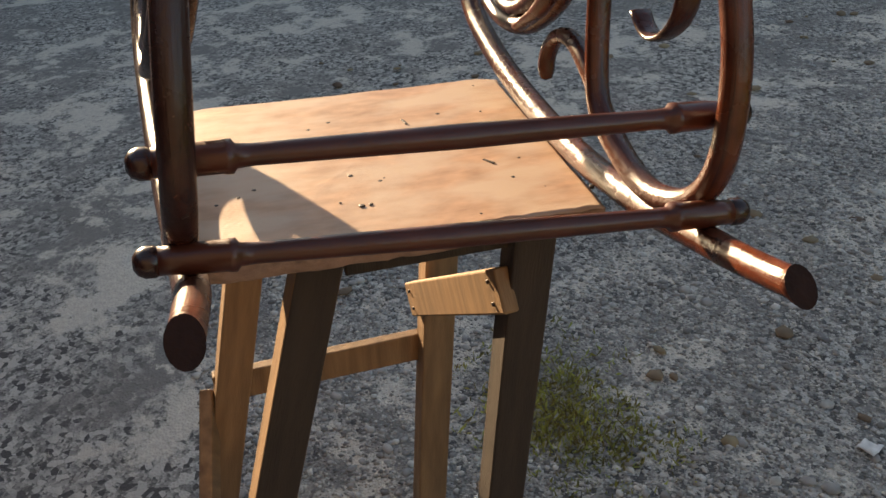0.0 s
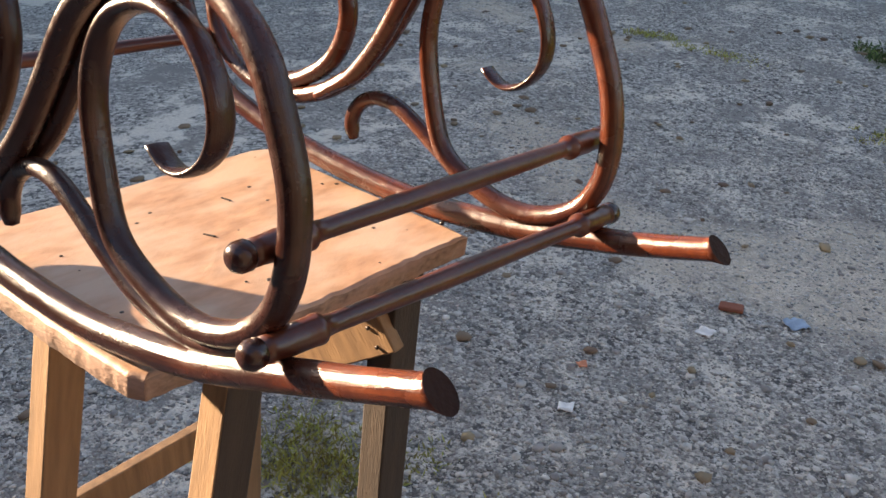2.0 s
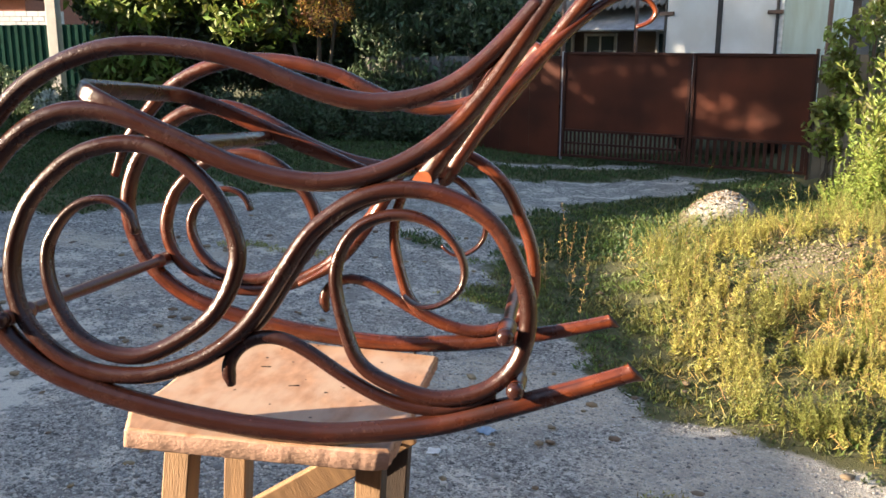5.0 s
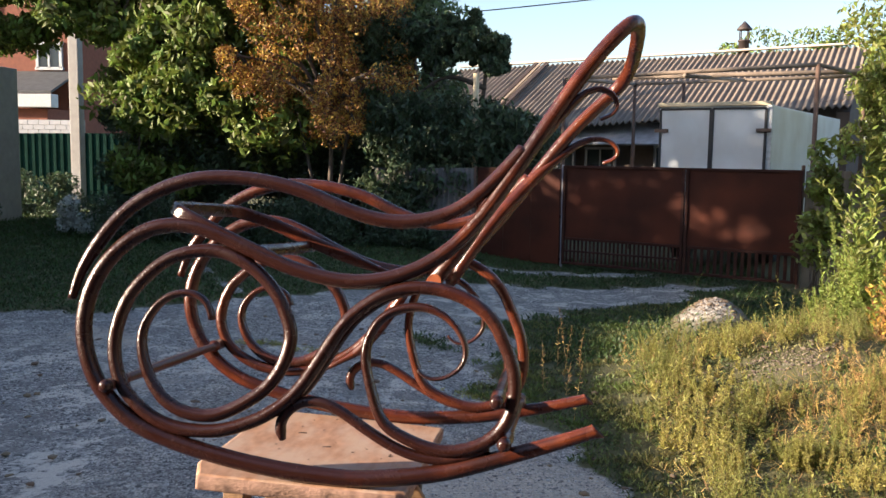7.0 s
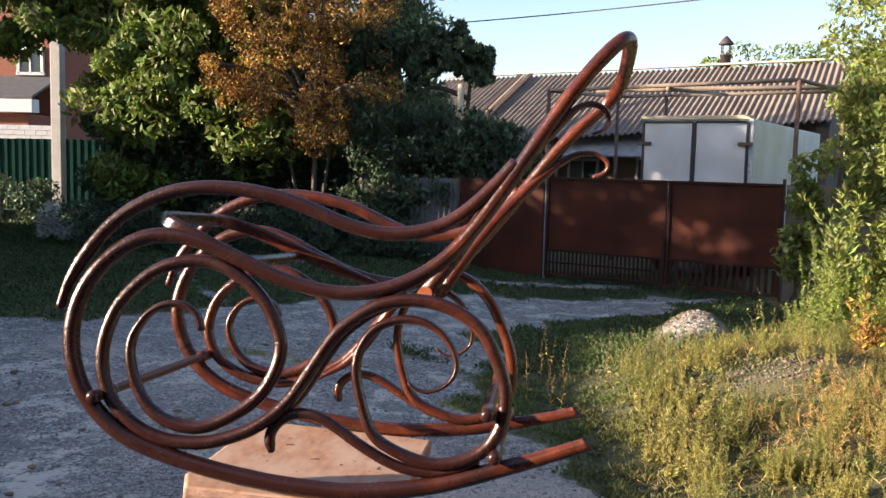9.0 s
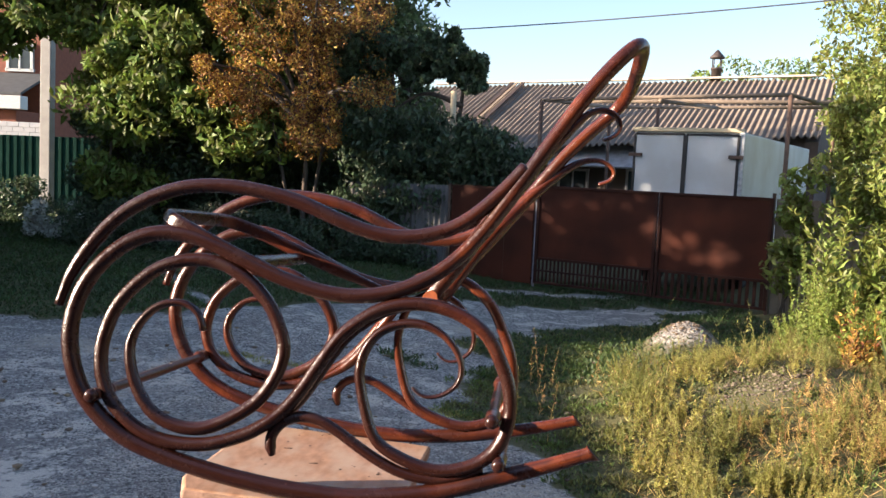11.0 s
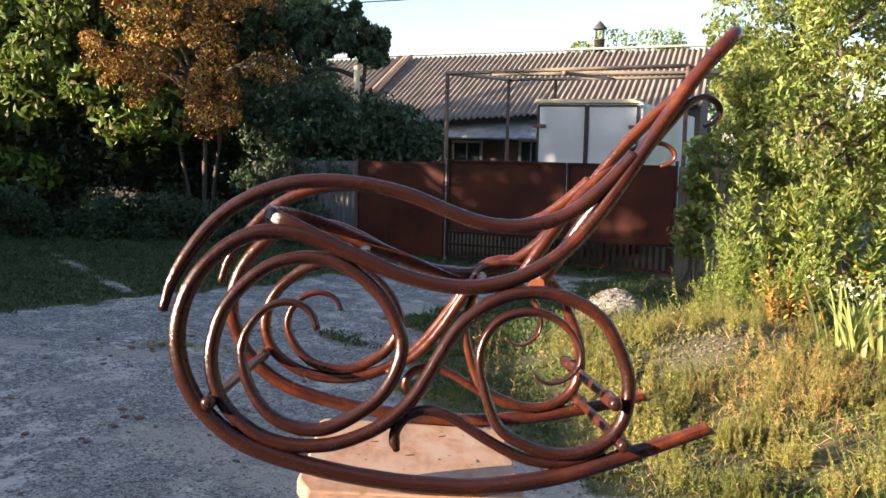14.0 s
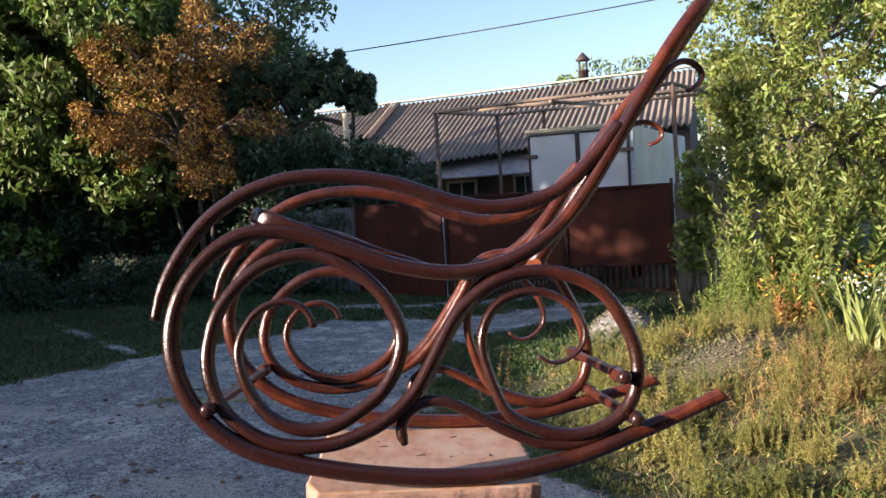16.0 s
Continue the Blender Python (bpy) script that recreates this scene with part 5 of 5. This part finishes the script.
    part("awning", box("awning", (d.length, 0.9, 0.05), M_AWN, 0.01), hs, "grey metal awning strip",
         Matrix.Translation((al + ar) / 2) @ Matrix.Rotation(math.atan2(d.y, d.x), 4, "Z") @ Matrix.Rotation(radians(34), 4, "X"))
    for (x, y, z), w, h in (((1.78, 20.45, 1.50), 0.75, 0.55), ((0.75, 21.0, 1.52), 0.9, 0.5), ((3.25, 19.66, 1.45), 0.55, 0.75)):
        m = Matrix.Translation(Vector((x, y, z)) - o) @ Matrix.Rotation(math.atan2(-4.2, 7.95), 4, "Z")
        win = part("window", box("window", (w, 0.04, h), M_GLASS, 0.004), hs, "small dark window in a white frame", m)
        for sx, sz, px, pz in ((w + 0.08, 0.06, 0, h / 2), (w + 0.08, 0.06, 0, -h / 2), (0.06, h, -w / 2, 0), (0.06, h, w / 2, 0), (0.04, h, 0, 0)):
            part("window_frame", box("window_frame", (sx, 0.07, sz), M_AWN, 0.004, Matrix.Translation((px, -0.01, pz))), win)
    c = Vector((5.62, 23.3, 4.25)) - o
    ch = part("chimney", lathe("chimney", [(0.14, -0.4), (0.14, 0.42), (0.16, 0.42), (0.16, 0.46)], M_CHIM), hs, "rusty chimney pipe with a lantern cap", Matrix.Translation(c))
    for a in range(4):
        part("cap_strut", box("cap_strut", (0.025, 0.025, 0.30), M_CHIM, 0, Matrix.Translation((0.14 * math.cos(a * 1.57 + 0.4), 0.14 * math.sin(a * 1.57 + 0.4), 0.6))), ch)
    part("cap", lathe("cap", [(0.20, 0.72), (0.20, 0.75), (0.02, 0.95)], M_CHIM), ch)
    return hs


house()


# ---- truck box, pipe frame, cable ----
def truck():
    a, b = Vector((2.11, 11.83, 0)), Vector((3.50, 11.12, 0))
    m = Matrix.Translation(a) @ Matrix.Rotation(math.atan2((b - a).y, (b - a).x), 4, "Z")
    w, L, z0, z1 = (b - a).length, 5.2, 0.55, 2.32
    tk = thing("truck", "parked white box truck body with closed rear doors behind the gate", "truck", m)
    part("body", box("body", (w, L, z1 - z0), M_WHITE, 0.02, Matrix.Translation((w / 2, L / 2, (z0 + z1) / 2))), tk)
    for i in range(2):
        dw = w / 2 - 0.05
        x = 0.035 + dw / 2 + i * (dw + 0.03)
        dr = part("door", box("door", (dw, 0.04, z1 - z0 - 0.10), M_WHITE, 0.008, Matrix.Translation((x, -0.03, (z0 + z1) / 2))), tk, "white rear door with a dark seal")
        for sx, sz, px, pz in ((dw, 0.030, x, z1 - 0.055), (0.034, z1 - z0 - 0.12, x - dw / 2, (z0 + z1) / 2), (0.034, z1 - z0 - 0.12, x + dw / 2, (z0 + z1) / 2)):
            part("seal", box("seal", (sx, 0.03, sz), M_BLACK, 0.003, Matrix.Translation((px, -0.05, pz))), dr)
        px = x + (dw / 2 - 0.02) * (1 if i else -1)
        part("hinge", box("hinge", (0.20, 0.04, 0.05), M_STEEL, 0.006, Matrix.Translation((px, -0.07, z1 - 0.36))), dr)
    part("corner_post", box("corner_post", (0.07, 0.07, z1 - z0), M_FRAME, 0.01, Matrix.Translation((w + 0.012, -0.005, (z0 + z1) / 2))), tk)
    part("top_rail", box("top_rail", (w + 0.05, 0.08, 0.06), M_CREAM, 0.01, Matrix.Translation((w / 2, -0.005, z1 + 0.012))), tk)
    for y in (0.9, 3.9):
        for x in (0.12, w - 0.12):
            wh = part("wheel", lathe("wheel", [(0.30, -0.11), (0.38, -0.09), (0.38, 0.09), (0.30, 0.11)], M_BLACK), tk, "", Matrix.Translation((x, y, 0.38)) @ Matrix.Rotation(math.pi / 2, 4, "Y"))
            part("rim", lathe("rim", [(0.06, -0.115), (0.22, -0.112), (0.22, 0.112), (0.06, 0.115)], M_STEEL), wh)
    return tk


truck()


def pipe(name, a, b, r, parent, mt, o):
    a, b = Vector(a) - o, Vector(b) - o
    part(name, lathe(name, [(r, 0), (r, (b - a).length)], mt, 8), parent, "", between(a, b))


def pipe_frame():
    o = Vector((0.74, 11.2, 0.0))
    fr = thing("pipe_frame", "rusty welded pipe pergola frame over the gateway", "frame", Matrix.Translation(o))
    A, B, C, D = (0.70, 11.12, 2.65), (3.78, 9.98, 2.74), (5.30, 12.85, 2.86), (1.93, 13.9, 2.80)
    for p in (A, B, C, D, (2.70, 13.65, 2.80), (6.3, 12.5, 2.85)):
        pipe("post", (p[0], p[1], 0.0), p, 0.03, fr, M_STEEL, o)
    for p, q in ((A, B), (A, D), (D, C), (B, C), (C, (6.3, 12.5, 2.85)), ((2.25, 10.52, 2.65), (3.61, 13.37, 2.82))):
        pipe("beam", p, q, 0.028, fr, M_BEAM, o)
    pipe("beam", (1.4, 11.8, 2.72), (5.6, 11.2, 2.80), 0.035, fr, M_BEAM, o)
    return fr


pipe_frame()
pts = [Vector((-9.0, 19.0, 4.12)).lerp(Vector((9.0, 8.2, 4.05)), t) - Vector((0, 0, 0.35 * 4 * t * (1 - t) - 0.30)) for t in np.linspace(0, 1, 30)]
tagged(new("cable", tube("cable", np.array(pts), lambda t: 0.010, M_WIRE, 6)), "thin dark overhead power cable", "cable", kind="structure")


# ---- left background ----
def utility_pole():
    th = thing("utility_pole", "tapered grey concrete utility pole behind the lawn", "pole", Matrix.Translation((-9.95, 17.35, 0.1)))
    part("shaft", box("shaft", (0.24, 0.22, 7.2), M_GREY, 0.02, Matrix.Translation((0, 0, 3.55))), th)
    part("cross_arm", box("cross_arm", (1.2, 0.1, 0.1), M_GREY, 0.01, Matrix.Translation((0, 0, 6.7))), th)
    return th


utility_pole()
m, w = placed((-16.5, 19.0), (-8.9, 19.6))
gf = thing("green_fence", "dark green corrugated sheet metal fence", "fence", m)
corrugated(gf, w, 0.05, 1.95, 7, 0.02, M_GREENFENCE, True)


def brick_wall(name, label, a, b, z0, z1, mat_brick, bw, bh, cap=None):
    m, w = placed(a, b)
    th = thing(name, label, "wall", m)
    part("core", box("core", (w, 0.20, z1 - z0), M_GREY, 0, Matrix.Translation((w / 2, 0.12, (z0 + z1) / 2))), th)
    me = box("brick", (bw - 0.012, 0.05, bh - 0.012), mat_brick, 0.004, segs=1)
    for j in range(int((z1 - z0) / bh)):
        for i in range(int(w / bw)):
            part("brick", me, th, "", Matrix.Translation((bw * (i + 0.5 + 0.5 * (j % 2)), 0, z0 + bh * (j + 0.5))))
    return th


brick_wall("white_brick_wall", "white silicate brick boundary wall", (-19.5, 23.8), (-13.6, 24.3), 1.55, 2.45, M_WBRICK, 0.34, 0.15)


def brick_house():
    o = Vector((-21.0, 31.0, 0))
    th = thing("brick_house", "two-storey red brick house with a dark porch roof", "house", Matrix.Translation(o))
    part("wall", box("wall", (7.2, 6.0, 8.0), M_BRICK, 0.02, Matrix.Translation((-1.3, 5.0, 4.0))), th, "red brick wall")
    part("porch", box("porch", (5.0, 2.4, 3.1), M_BRICK, 0.02, Matrix.Translation((0.0, 1.0, 1.55))), th)
    part("porch_roof", mesh_of("porch_roof", [(-3, -0.6, 3.75), (2.9, -0.6, 3.75), (2.6, 2.0, 4.7), (-3, 2.0, 4.7), (-3, -0.6, 3.65), (2.9, -0.6, 3.65), (2.6, 2.0, 4.6), (-3, 2.0, 4.6)],
         [(0, 1, 2, 3), (7, 6, 5, 4), (0, 4, 5, 1), (1, 5, 6, 2), (2, 6, 7, 3), (3, 7, 4, 0)], M_DARKROOF), th, "dark porch roof")
    part("fascia", box("fascia", (5.9, 0.5, 0.5), M_FRAME, 0.02, Matrix.Translation((-0.05, -0.35, 3.38))), th, "white fascia board")
    for x, z in ((1.4, 5.3), (-1.4, 6.9)):
        wn_ = part("window", box("window", (1.0, 0.1, 1.0), M_GLASS, 0.01, Matrix.Translation((x, 1.98, z))), th)
        for sx, sz, px, pz in ((1.2, 0.12, 0, 0.5), (1.2, 0.12, 0, -0.5), (0.12, 1.0, -0.5, 0), (0.12, 1.0, 0.5, 0), (0.08, 1.0, 0, 0)):
            part("window_frame", box("window_frame", (sx, 0.14, sz), M_FRAME, 0.01, Matrix.Translation((x + px, 1.96, z + pz))), wn_)
    return th


brick_house()

# unseen walls added behind and beside the camera to cut sky fill and bounce
tagged(new("sky_block_back", box("sky_block_back", (16.0, 0.3, 5.4), M_HOUSE, 0.02, Matrix.Translation((-2.0, -5.6, 2.6)))), "plain dark wall added behind the camera to cut sky light", "wall", kind="structure")
tagged(new("sky_block_side", box("sky_block_side", (0.3, 6.4, 4.6), M_HOUSE, 0.02, Matrix.Translation((3.45, -2.25, 2.2)))), "plain dark wall added out of view to cut sky and bounced light", "wall", kind="structure")
# unseen walls added towards the evening sun, so that the ground lies in shade
tagged(new("sun_block_side", box("sun_block_side", (0.3, 15.8, 3.2), M_GREY, 0.02, Matrix.Translation((-9.9, 6.9, 1.5)))), "plain grey wall added out of view to shade lawn and trees", "wall", kind="structure")
tagged(new("sun_block_back", box("sun_block_back", (0.3, 14.0, 3.32), M_GREY, 0.02, Matrix.Translation((-9.9, -8.01, 1.56)))), "plain grey wall added out of view to shade the gravel", "wall", kind="structure")


# ---- litter on the gravel ----
def scrap(name, label, x, y, size, colour, seed):
    bm = bmesh.new()
    bmesh.ops.create_grid(bm, x_segments=6, y_segments=6, size=size / 2)
    for v in bm.verts:
        v.co.z = 0.35 * size * abs(noise.noise(v.co * 40 + Vector((seed, 0, 0)))) + 0.004
        v.co.x *= 1 + 0.5 * noise.noise(v.co * 25 + Vector((0, seed, 0)))
    ob = tagged(new(name, bm_mesh(name, bm, mat(name, colour, 0.5, scale=40), True)), label, "litter")
    ob.modifiers.new("thickness", "SOLIDIFY").thickness = 0.0015
    ob.matrix_basis = Matrix.Translation((x, y, hz(x, y) + 0.012 * math.sin(x * 3.1 + 1) * math.sin(y * 2.3) + 0.002)) @ Matrix.Rotation(seed, 4, "Z")


scrap("plastic_scrap", "crumpled pale blue plastic scrap on gravel", 0.245, 2.10, 0.06, (0.30, 0.40, 0.52), 1)
scrap("paper_scrap", "small crumpled white paper scrap on gravel", -0.05, 1.257, 0.04, (0.75, 0.75, 0.73), 2)
scrap("paper_scrap", "small crumpled white paper scrap on gravel", 0.06, 1.86, 0.045, (0.75, 0.75, 0.73), 3)
scrap("orange_scrap", "tiny orange wrapper scrap on gravel", -0.12, 1.45, 0.028, (0.62, 0.22, 0.10), 4)
bp_ = tagged(new("brick_piece", box("brick_piece", (0.075, 0.045, 0.016), M_BRICK, 0.007)), "flat broken piece of red brick in gravel", "brick")
bp_.matrix_basis = Matrix.Translation((0.06, 2.04, hz(0.06, 2.04) + 0.001)) @ Matrix.Rotation(0.3, 4, "Z")
